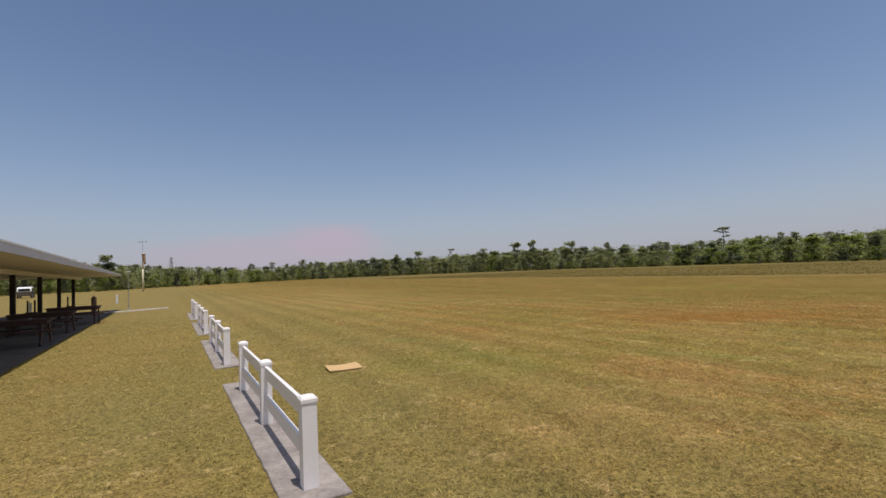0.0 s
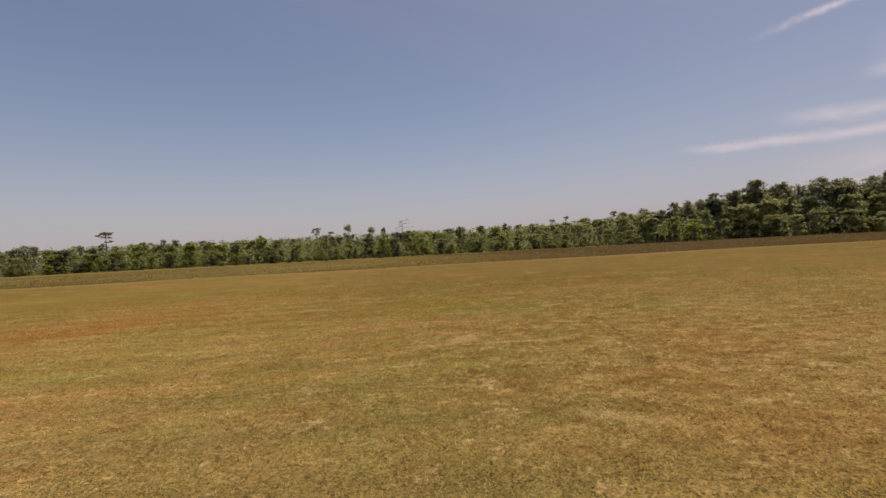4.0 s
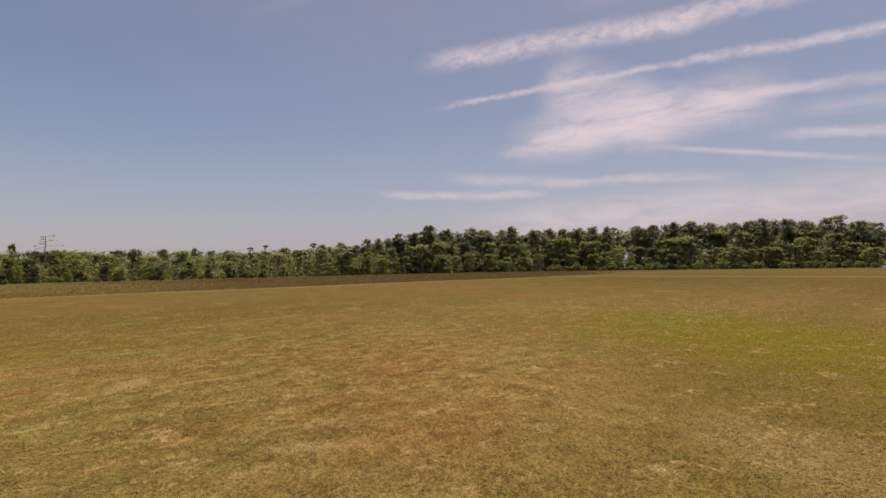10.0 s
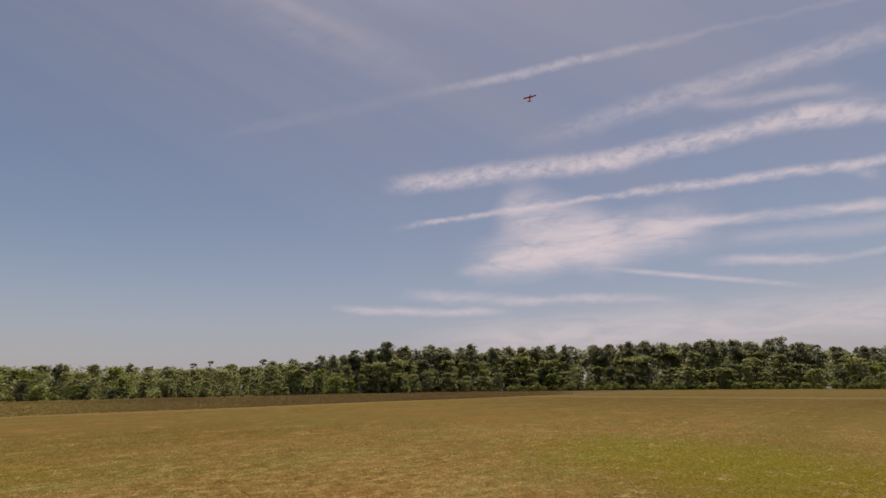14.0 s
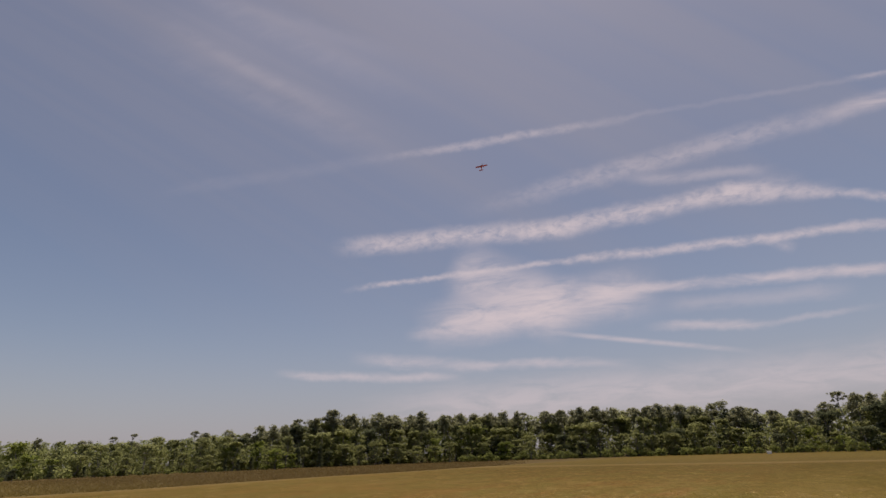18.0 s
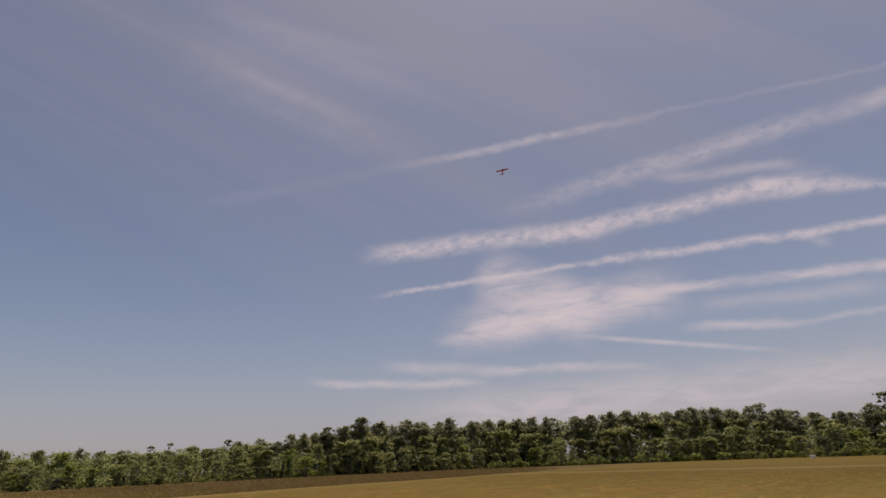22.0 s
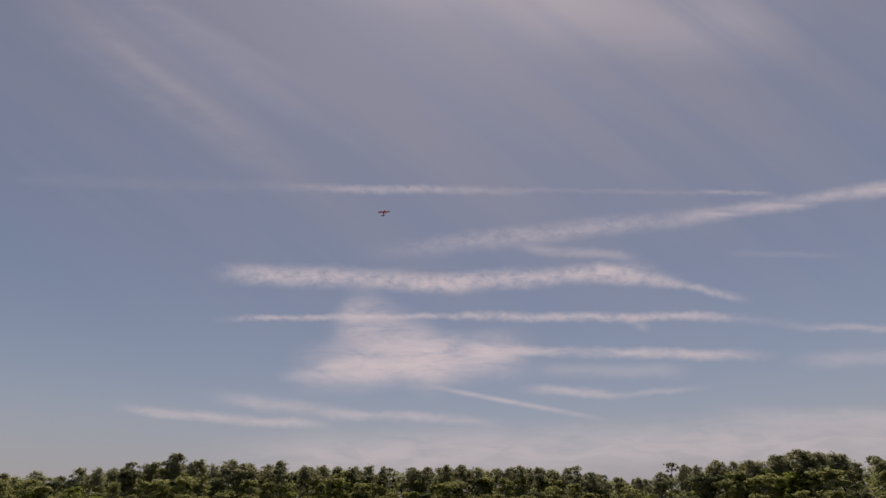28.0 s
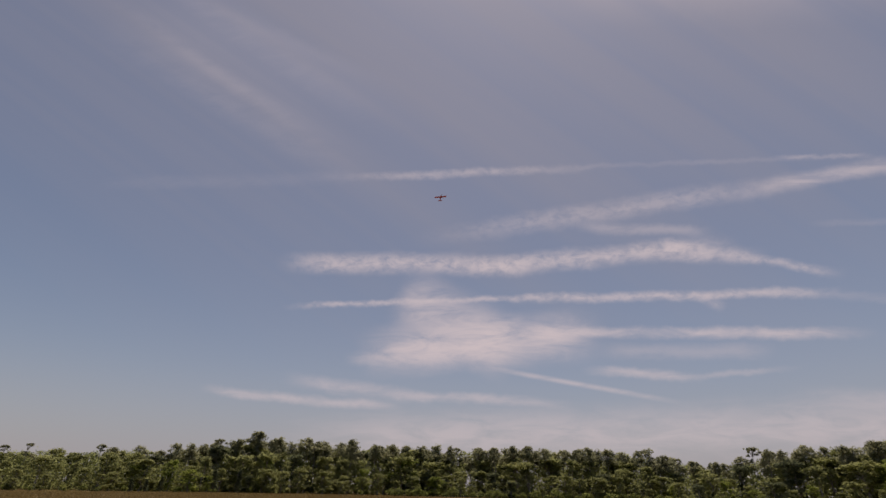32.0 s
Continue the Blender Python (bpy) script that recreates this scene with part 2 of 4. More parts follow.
def plain_mat(name, a, b, scale, rough=0.6, metal=0.0, grain=None, relief=0.15, depth=0.004):
    """Two tones that mix over a noise at two scales, with fine relief."""
    m, t, p = material(name, rough, metal)
    c = t.nodes.new("ShaderNodeTexCoord").outputs["Object"]
    if grain:
        c = vec(t, "MULTIPLY", c, grain)
    big, fine = nois(t, c, scale, 4.0), nois(t, c, scale * 9, 4.0, 0.65)
    f = ramp(t, mth(t, "MULTIPLY_ADD", fine, 0.45, mth(t, "MULTIPLY", big, 0.6)), 0.3, 0.75)
    link_in(t, p.inputs["Base Color"], mixc(t, f, a, b))
    link_in(t, p.inputs["Roughness"], ramp(t, fine, 0.2, 0.8, rough - 0.08, min(1.0, rough + 0.1)))
    bump(t, p, fine, relief, depth)
    return m


def let_through(t, p, col, share):
    """Thin blades: part of the light goes through."""
    tr, mx = t.nodes.new("ShaderNodeBsdfTranslucent"), t.nodes.new("ShaderNodeMixShader")
    link_in(t, tr.inputs["Color"], col)
    mx.inputs[0].default_value = share
    t.links.new(p.outputs[0], mx.inputs[1])
    t.links.new(tr.outputs[0], mx.inputs[2])
    t.links.new(mx.outputs[0], t.nodes["Material Output"].inputs[0])


def turf_colour(t, pos):
    """Colour of the mown field by place: green, straw and bare reddish patches at several scales, faint mowing bands."""
    flat = vec(t, "MULTIPLY", pos, (1.0, 1.0, 0.0))
    huge = nois(t, flat, 0.045, 3.0, 0.5)
    mid = nois(t, vec(t, "ADD", flat, (31.0, 7.0, 0.0)), 0.26, 4.0, 0.6)
    small = nois(t, flat, 1.5, 4.0, 0.65)
    fine = nois(t, flat, 9.0, 4.0, 0.7)
    tiny = nois(t, flat, 34.0, 3.0, 0.7)
    away = vec(t, "DOT_PRODUCT", flat, tuple(OUT))
    down = vec(t, "DOT_PRODUCT", flat, tuple(ALONG))
    drawn = comb(t, mth(t, "MULTIPLY", vec(t, "DOT_PRODUCT", flat, tuple(ALONG)), 0.05), mth(t, "MULTIPLY", vec(t, "DOT_PRODUCT", flat, tuple(OUT)), 0.42), 0.0)
    swath = nois(t, drawn, 1.0, 5.0, 0.62, 0.5)
    col = mixc(t, ramp(t, mth(t, "ADD", mth(t, "MULTIPLY", mid, 0.55), mth(t, "MULTIPLY", swath, 0.5)), 0.38, 0.68), GREEN, STRAW)
    outer = mth(t, "MULTIPLY", mth(t, "MAXIMUM", ramp(t, vec(t, "DOT_PRODUCT", flat, tuple(OUT)), 8.0, 24.0), ramp(t, vec(t, "DOT_PRODUCT", flat, tuple(ALONG)), -12.0, -34.0)), ramp(t, swath, 0.3, 0.62, 1.0, 0.6))
    col = mixc(t, mth(t, "MULTIPLY", outer, 0.9), col, OLIVE)
    col = mixc(t, mth(t, "MULTIPLY", ramp(t, huge, 0.46, 0.62), 0.55), col, GREEN_DEEP)
    red = mth(t, "MULTIPLY", ramp(t, nois(t, vec(t, "ADD", flat, (3.0, 90.0, 0.0)), 0.09, 5.0, 0.65), 0.5, 0.68), mth(t, "MULTIPLY", ramp(t, away, 1.5, 8.0), 0.6))
    col = mixc(t, red, col, RUST)

    def patch(x, y, rx, ry, colour, amount, base):
        r = vec(t, "LENGTH", vec(t, "DIVIDE", vec(t, "SUBTRACT", flat, (x, y, 0.0)), (rx, ry, 1.0)))
        r = mth(t, "ADD", r, mth(t, "MULTIPLY_ADD", small, 1.6, mth(t, "MULTIPLY_ADD", fine, 0.8, -1.2)))
        return mixc(t, mth(t, "MULTIPLY", ramp(t, r, 0.3, 1.15, 1.0, 0.0), amount), base, colour)

    lane = vec(t, "DOT_PRODUCT", flat, tuple(OUT))
    col = mixc(t, mth(t, "MULTIPLY", ramp(t, nois(t, vec(t, "ADD", flat, (5.0, 1.0, 0.0)), 2.6, 6.0, 0.72), 0.49, 0.64), mth(t, "MULTIPLY_ADD", ramp(t, away, 0.0, 6.0), 0.5, 0.06)), col, RUST)
    col = mixc(t, mth(t, "MULTIPLY", ramp(t, nois(t, vec(t, "ADD", flat, (9.0, 4.0, 0.0)), 6.0, 5.0, 0.7), 0.5, 0.62), 0.55), col, GREEN)
    lush = mth(t, "MULTIPLY", ramp(t, away, 9.0, 1.5), ramp(t, down, -6.0, 3.0))
    col = mixc(t, mth(t, "MULTIPLY", lush, ramp(t, mid, 0.3, 0.6, 0.95, 0.55)), col, (0.220, 0.187, 0.090))
    col = patch(9.5, 16.0, 7.0, 4.0, RUST, 0.5, col)
    col = patch(7.5, 14.4, 5.0, 1.8, (0.240, 0.124, 0.032), 0.7, col)
    col = patch(0.0, 21.5, 4.0, 1.6, RUST, 0.5, col)
    col = patch(14.0, 31.0, 6.0, 4.0, (0.190, 0.165, 0.030), 0.6, col)
    col = patch(13.4, 6.8, 3.0, 2.4, (0.200, 0.178, 0.030), 0.65, col)
    col = patch(0.4, 9.2, 3.2, 1.6, (0.205, 0.186, 0.058), 0.55, col)
    col = patch(9.0, -1.0, 2.6, 1.7, (0.240, 0.130, 0.044), 0.55, col)
    col = patch(20.0, 9.0, 9.0, 5.0, GREEN_DEEP, 0.6, col)
    col = patch(10.5, -9.0, 6.5, 4.2, (0.200, 0.180, 0.018), 0.95, col)
    col = patch(12.5, 0.6, 1.8, 1.0, GREEN, 0.8, col)
    col = patch(7.6, -2.4, 4.0, 2.2, STRAW, 0.7, col)
    col = patch(5.6, -0.6, 1.6, 1.3, RUST, 0.4, col)
    worn = ramp(t, vec(t, "LENGTH", vec(t, "DIVIDE", vec(t, "SUBTRACT", flat, (9.5, 0.0, 0.0)), (7.5, 6.0, 1.0))), 0.35, 1.1, 1.0, 0.0)
    mottle = nois(t, vec(t, "ADD", flat, (71.0, 13.0, 0.0)), 2.3, 6.0, 0.72)
    col = mixc(t, mth(t, "MULTIPLY", mth(t, "MULTIPLY", ramp(t, mottle, 0.51, 0.6), worn), 0.7), col, (0.39, 0.295, 0.145))
    col = mixc(t, mth(t, "MULTIPLY", mth(t, "MULTIPLY", ramp(t, mottle, 0.48, 0.4), worn), 0.7), col, (0.160, 0.088, 0.024))
    col = patch(4.9, 0.5, 0.16, 0.6, BARE, 0.5, col)
    col = patch(8.2, 3.6, 0.5, 0.30, BARE, 0.8, col)
    col = patch(3.6, -4.0, 1.6, 1.0, BARE, 0.35, col)
    thin = nois(t, vec(t, "MULTIPLY", drawn, (7.0, 9.0, 1.0)), 1.0, 4.0, 0.65)
    far_lane = mth(t, "MULTIPLY", ramp(t, lane, 4.0, 10.0), ramp(t, down, -26.0, -8.0))
    dashes = mth(t, "MULTIPLY", ramp(t, thin, 0.6, 0.7), far_lane)
    col = mixc(t, mth(t, "MULTIPLY", dashes, 0.9), col, BARE)
    col = mixc(t, mth(t, "MULTIPLY", mth(t, "MULTIPLY", ramp(t, thin, 0.42, 0.3), far_lane), 0.5), col, RUST)
    col = patch(48.0, -48.0, 42.0, 36.0, (0.118, 0.086, 0.017), 0.8, col)
    patchy = nois(t, vec(t, "ADD", flat, (17.0, 53.0, 0.0)), 0.55, 6.0, 0.72)
    rough_out = ramp(t, away, 3.0, 12.0)
    # whole colour slightly brighter up along the fence, darker the other way
    run_tone = ramp(t, down, -3.0, 8.0, 0.88, 1.05)
    col = mixc(t, 1.0, col, comb(t, run_tone, run_tone, run_tone), "MULTIPLY")
    col = mixc(t, mth(t, "MULTIPLY", mth(t, "MULTIPLY", ramp(t, patchy, 0.54, 0.64), rough_out), 0.6), col, STRAW)
    col = mixc(t, mth(t, "MULTIPLY", mth(t, "MULTIPLY", ramp(t, patchy, 0.46, 0.34), rough_out), 0.55), col, (0.135, 0.084, 0.024))
    fleck = nois(t, vec(t, "ADD", vec(t, "MULTIPLY", drawn, (36.0, 11.0, 1.0)), (4.0, 8.0, 0.0)), 1.0, 5.0, 0.7, 0.8)
    open_ground = mth(t, "MULTIPLY", mth(t, "MULTIPLY", ramp(t, away, 2.5, 6.0), ramp(t, away, 12.0, 26.0, 1.0, 0.35)), ramp(t, down, 14.0, 4.0, 0.35, 1.0))
    col = mixc(t, mth(t, "MULTIPLY", mth(t, "MULTIPLY", ramp(t, fleck, 0.55, 0.63), open_ground), 0.55), col, (0.39, 0.30, 0.165))
    col = mixc(t, mth(t, "MULTIPLY", mth(t, "MULTIPLY", ramp(t, fleck, 0.45, 0.37), open_ground), 0.55), col, (0.160, 0.090, 0.028))
    pale = ramp(t, mth(t, "ADD", mth(t, "MULTIPLY", small, 0.62), mth(t, "MULTIPLY", fine, 0.42)), 0.56, 0.7)
    col = mixc(t, mth(t, "MULTIPLY", pale, ramp(t, away, 3.0, 20.0, 0.78, 0.3)), col, BARE)
    drift_big = nois(t, vec(t, "ADD", vec(t, "MULTIPLY", drawn, (3.2, 1.3, 1.0)), (11.0, 3.0, 0.0)), 1.0, 4.0, 0.6, 0.6)
    drift_small = nois(t, vec(t, "ADD", flat, (51.0, 23.0, 0.0)), 1.1, 5.0, 0.68, 0.5)
    drift = mth(t, "MULTIPLY", mth(t, "ADD", mth(t, "MULTIPLY_ADD", drift_big, 2.6, -1.3), mth(t, "MULTIPLY_ADD", drift_small, 2.2, -1.1)), ramp(t, away, 1.0, 7.0, 0.3, 1.0))
    col = mixc(t, 1.0, col, comb(t, mth(t, "MULTIPLY_ADD", drift, 0.10, 1.0), mth(t, "MULTIPLY_ADD", drift, -0.10, 1.0), mth(t, "MULTIPLY_ADD", drift, -0.05, 1.0)), "MULTIPLY")
    band = mth(t, "SINE", mth(t, "MULTIPLY_ADD", mid, 2.5, mth(t, "MULTIPLY", lane, 4.6)))
    near_lane = mth(t, "MULTIPLY", ramp(t, lane, -1.0, 2.0), mth(t, "MULTIPLY", ramp(t, lane, 14.0, 28.0, 1.0, 0.0), ramp(t, down, -8.0, 4.0)))
    mown = mth(t, "MULTIPLY_ADD", mth(t, "MULTIPLY", band, near_lane), 0.085, 1.0)
    col = mixc(t, 1.0, col, comb(t, mown, mown, mown), "MULTIPLY")
    curl = nois(t, vec(t, "ADD", flat, (2.0, 6.0, 0.0)), 24.0, 3.0, 0.6, 1.4)
    # fine grain: shade in the gaps between blades, put into the colour
    dark = ramp(t, mth(t, "ADD", mth(t, "MULTIPLY", tiny, 0.35), mth(t, "ADD", mth(t, "MULTIPLY", curl, 0.5), mth(t, "MULTIPLY", fine, 0.2))), 0.42, 0.62, 0.56, 1.42)
    return mixc(t, 1.0, col, comb(t, mth(t, "MULTIPLY", dark, 1.065), dark, mth(t, "MULTIPLY", dark, 0.76)), "MULTIPLY"), lane, small, fine, tiny, flat


GREEN, GREEN_DEEP, STRAW, RUST, BARE = (0.215, 0.182, 0.058), (0.168, 0.132, 0.032), (0.305, 0.220, 0.100), (0.255, 0.142, 0.052), (0.44, 0.34, 0.22)
OLIVE = (0.128, 0.096, 0.0145)

turf, t, p = material("mown_turf", 0.95)
col, lane, small, fine, tiny, flat = turf_colour(t, here(t))
edge = mth(t, "MULTIPLY_ADD", nois(t, flat, 0.3, 4.0), 1.2, mth(t, "ADD", lane, -0.6))
strip = mth(t, "MULTIPLY", ramp(t, edge, 44.5, 47.0), ramp(t, edge, 47.9, 48.4, 1.0, 0.0))
col = mixc(t, mth(t, "MULTIPLY", strip, 0.45), col, STRAW)
wild = ramp(t, edge, 47.9, 48.5)
end = mth(t, "ADD", vec(t, "DOT_PRODUCT", flat, tuple(ALONG)), mth(t, "MULTIPLY", nois(t, flat, 0.2, 3.0), 3.0))
col = mixc(t, mth(t, "MULTIPLY", ramp(t, end, -70.5, -72.0), 0.55), col, (0.150, 0.112, 0.030))
col = mixc(t, mth(t, "MULTIPLY", mth(t, "MULTIPLY", ramp(t, end, -71.5, -70.5), ramp(t, end, -62.0, -68.0)), 0.45), col, STRAW)
wild_col = mixc(t, ramp(t, nois(t, flat, 0.08, 5.0, 0.65), 0.38, 0.62), (0.118, 0.078, 0.032), (0.15, 0.11, 0.042))
wild_col = mixc(t, mth(t, "MULTIPLY", ramp(t, vec(t, "DOT_PRODUCT", flat, tuple(ALONG)), -36.0, 4.0), 0.95), wild_col, (0.182, 0.136, 0.040))
wild_col = mixc(t, mth(t, "MULTIPLY", ramp(t, fine, 0.4, 0.7), 0.4), wild_col, (0.075, 0.053, 0.021))
col = mixc(t, 1.0, col, (0.83, 0.80, 0.74), "MULTIPLY")
link_in(t, p.inputs["Base Color"], mixc(t, wild, col, wild_col))
p.inputs["Specular IOR Level"].default_value = 0.1
bump(t, p, mth(t, "ADD", tiny, mth(t, "ADD", fine, small)), 0.6, 0.02)

blade_mat, t, p = material("grass_blades", 0.8)
col = turf_colour(t, here(t))[0]
pick = island(t)
col = mixc(t, ramp(t, pick, 0.66, 0.74, 0.0, 0.42), col, (0.36, 0.275, 0.135))
col = mixc(t, mth(t, "MULTIPLY", ramp(t, pick, 0.2, 0.26), ramp(t, pick, 0.44, 0.5, 0.35, 0.0)), col, (0.225, 0.215, 0.058))
tone = ramp(t, mth(t, "FRACT", mth(t, "MULTIPLY", pick, 17.0)), 0.0, 1.0, 1.0, 2.0, False)
col = mixc(t, 1.0, col, comb(t, tone, tone, mth(t, "MULTIPLY", tone, 0.9)), "MULTIPLY")
link_in(t, p.inputs["Base Color"], col)
p.inputs["Specular IOR Level"].default_value = 0.15
let_through(t, p, col, 0.45)

wild_mat, t, p = material("rough_grass_blades", 0.85)
n = nois(t, vec(t, "MULTIPLY", here(t), (1, 1, 0)), 0.1, 4.0, 0.6)
col = mixc(t, ramp(t, mth(t, "MULTIPLY_ADD", island(t), 0.5, mth(t, "MULTIPLY", n, 0.6)), 0.3, 0.8), (0.145, 0.094, 0.038), (0.195, 0.145, 0.058))
col = mixc(t, mth(t, "MULTIPLY", ramp(t, vec(t, "DOT_PRODUCT", here(t), tuple(ALONG)), -36.0, 4.0), 0.95), col, (0.215, 0.162, 0.046))
link_in(t, p.inputs["Base Color"], col)
p.inputs["Specular IOR Level"].default_value = 0.1
let_through(t, p, col, 0.45)


def leaf_mat(name, dark, light, spread=0.75):
    m = bpy.data.materials.new(name)
    m.use_nodes = True
    t = m.node_tree
    t.nodes.clear()
    obj = t.nodes.new("ShaderNodeObjectInfo").outputs["Random"]
    clump = nois(t, vec(t, "MULTIPLY", here(t), (0.22, 0.22, 0.3)), 1.0, 3.0, 0.6)
    f = mth(t, "ADD", mth(t, "MULTIPLY", island(t), 0.16), mth(t, "MULTIPLY_ADD", obj, spread, mth(t, "MULTIPLY_ADD", clump, 0.8, -0.45)))
    col = mixc(t, mth(t, "MULTIPLY", f, 1.0, clamp=True), dark, light)
    d, tr, mx = t.nodes.new("ShaderNodeBsdfPrincipled"), t.nodes.new("ShaderNodeBsdfTranslucent"), t.nodes.new("ShaderNodeMixShader")
    link_in(t, d.inputs["Base Color"], col)
    d.inputs["Roughness"].default_value, d.inputs["Specular IOR Level"].default_value = 0.65, 0.15
    link_in(t, tr.inputs["Color"], mixc(t, 0.7, col, light))
    mx.inputs[0].default_value = 0.74
    t.links.new(d.outputs[0], mx.inputs[1])
    t.links.new(tr.outputs[0], mx.inputs[2])
    t.links.new(mx.outputs[0], t.nodes.new("ShaderNodeOutputMaterial").inputs[0])
    return m


leaf_green = leaf_mat("broadleaf_foliage", (0.205, 0.226, 0.108), (0.385, 0.392, 0.170))
leaf_fresh = leaf_mat("fresh_foliage", (0.150, 0.195, 0.050), (0.345, 0.385, 0.100))
leaf_pine = leaf_mat("pine_needles", (0.245, 0.254, 0.165), (0.395, 0.392, 0.240))
leaf_dark = leaf_mat("dark_foliage", (0.090, 0.108, 0.066), (0.180, 0.200, 0.11))
leaf_shrub = leaf_mat("shrub_foliage", (0.140, 0.168, 0.055), (0.275, 0.300, 0.098))
leaf_mixed = leaf_mat("mixed_wood_foliage", (0.185, 0.212, 0.096), (0.335, 0.355, 0.145))
bark = plain_mat("bark", (0.19, 0.165, 0.14), (0.36, 0.325, 0.285), 3.0, 0.9, relief=0.5, depth=0.02)
vinyl = plain_mat("white_vinyl", (0.92, 0.868, 0.845), (0.84, 0.79, 0.765), 2.5, 0.42, relief=0.03)
concrete = plain_mat("weathered_concrete", (0.175, 0.145, 0.130), (0.395, 0.340, 0.305), 2.6, 0.92, relief=0.4, depth=0.006)
# concrete toned down so its colour carries the shade under the pavilion roof
dark_concrete = plain_mat("shade_darkened_concrete", (0.075, 0.062, 0.05), (0.13, 0.11, 0.092), 1.1, 0.92, relief=0.4, depth=0.006)
pale_concrete = plain_mat("pale_concrete", (0.50, 0.46, 0.40), (0.62, 0.57, 0.50), 1.6, 0.9, relief=0.3, depth=0.006)
plywood = plain_mat("plywood", (0.50, 0.31, 0.13), (0.68, 0.45, 0.21), 1.8, 0.75, grain=(1.0, 9.0, 1.0))
fascia_mat = plain_mat("painted_metal_fascia", (0.50, 0.48, 0.48), (0.60, 0.57, 0.56), 1.0, 0.45, relief=0.05)
soffit_mat = plain_mat("cream_soffit", (0.74, 0.70, 0.65), (0.82, 0.79, 0.74), 1.2, 0.7, relief=0.1)
roof_mat = plain_mat("roof_sheet", (0.45, 0.44, 0.43), (0.55, 0.54, 0.53), 0.8, 0.4, 0.3)
dark_post = plain_mat("dark_stained_post", (0.018, 0.014, 0.013), (0.036, 0.028, 0.024), 3.0, 0.7)
dark_wood = plain_mat("dark_stained_wood", (0.036, 0.017, 0.013), (0.070, 0.032, 0.024), 3.0, 0.7, grain=(1.0, 12.0, 12.0))
brown_wood = plain_mat("weathered_brown_wood", (0.16, 0.11, 0.07), (0.25, 0.18, 0.12), 4.0, 0.85)
cream_paint = plain_mat("cream_paint", (0.60, 0.50, 0.34), (0.74, 0.66, 0.48), 1.2, 0.55)
white_paint = plain_mat("white_paint", (0.74, 0.73, 0.70), (0.82, 0.81, 0.79), 2.0, 0.4)
galvanised = plain_mat("galvanised_steel", (0.32, 0.33, 0.33), (0.45, 0.46, 0.46), 6.0, 0.45, 0.7)
rust_cloth = plain_mat("faded_orange_cloth", (0.26, 0.15, 0.08), (0.36, 0.22, 0.12), 3.0, 0.9)
red_film = plain_mat("red_covering", (0.62, 0.055, 0.022), (0.72, 0.085, 0.035), 2.0, 0.35, relief=0.03)
black_rubber = plain_mat("black_rubber", (0.012, 0.012, 0.012), (0.03, 0.03, 0.03), 6.0, 0.7)
car_glass = plain_mat("dark_car_glass", (0.02, 0.025, 0.03), (0.035, 0.04, 0.045), 1.0, 0.08)


# ---- mesh helpers ----
def part(name, bm, mat, parent=None, label="", smooth=False):
    me = bpy.data.meshes.new(name)
    bm.to_mesh(me)
    bm.free()
    me.materials.append(mat)
    if smooth:
        me.shade_smooth()
    ob = new(name, me)
    ob.parent = parent
    if label:
        ob["label"] = label
    return ob


def soup(name, verts, faces, mat, parent=None, label=""):
    """A mesh from arrays of places and of equal-sized faces."""
    me = bpy.data.meshes.new(name)
    k = faces.shape[1]
    me.vertices.add(len(verts))
    me.vertices.foreach_set("co", np.ascontiguousarray(verts, dtype=np.float32).ravel())
    me.loops.add(faces.size)
    me.loops.foreach_set("vertex_index", np.ascontiguousarray(faces, dtype=np.int32).ravel())
    me.polygons.add(len(faces))
    me.polygons.foreach_set("loop_start", np.arange(0, faces.size, k, dtype=np.int32))
    me.update(calc_edges=True)
    me.materials.append(mat)
    ob = new(name, me)
    ob.parent = parent
    if label:
        ob["label"] = label
    return ob


def thing(name, m, label, category, group=""):
    e = new(name)
    e.empty_display_size = 0.2
    e.matrix_basis = m
    return tagged(e, label, category, group)


def box(bm, x0, y0, z0, x1, y1, z1, bevel=0.0, m=None):
    made = bmesh.ops.create_cube(bm, size=1.0)["verts"]
    place = Matrix.Translation(((x0 + x1) / 2, (y0 + y1) / 2, (z0 + z1) / 2)) @ Matrix.Diagonal((abs(x1 - x0), abs(y1 - y0), abs(z1 - z0), 1))
    bmesh.ops.transform(bm, matrix=(m @ place) if m else place, verts=made)
    if bevel:
        edges = list({e for v in made for e in v.link_edges})
        bmesh.ops.bevel(bm, geom=edges, offset=bevel, segments=2, profile=0.6, affect="EDGES")
    return bm


def boxed(*a, bevel=0.0, m=None):
    return box(bmesh.new(), *a, bevel=bevel, m=m)


def tube(bm, a, b, r0, r1, sides=8, caps=True):
    a, b = Vector(a), Vector(b)
    turn = (b - a).to_track_quat("Z", "Y").to_matrix().to_4x4()
    made = bmesh.ops.create_cone(bm, cap_ends=caps, segments=sides, radius1=r0, radius2=r1, depth=(b - a).length)["verts"]
    bmesh.ops.transform(bm, matrix=Matrix.Translation((a + b) / 2) @ turn, verts=made)
    return bm


def ring(bm, sections):
    """A skin over a row of closed sections with the same number of points; both ends closed."""
    rows = [[bm.verts.new(p) for p in s] for s in sections]
    n = len(rows[0])
    for r, s in zip(rows, rows[1:]):
        for i in range(n):
            bm.faces.new((r[i], r[(i + 1) % n], s[(i + 1) % n], s[i]))
    bm.faces.new(rows[0][::-1])
    bm.faces.new(rows[-1])
    bmesh.ops.recalc_face_normals(bm, faces=bm.faces)
    return bm


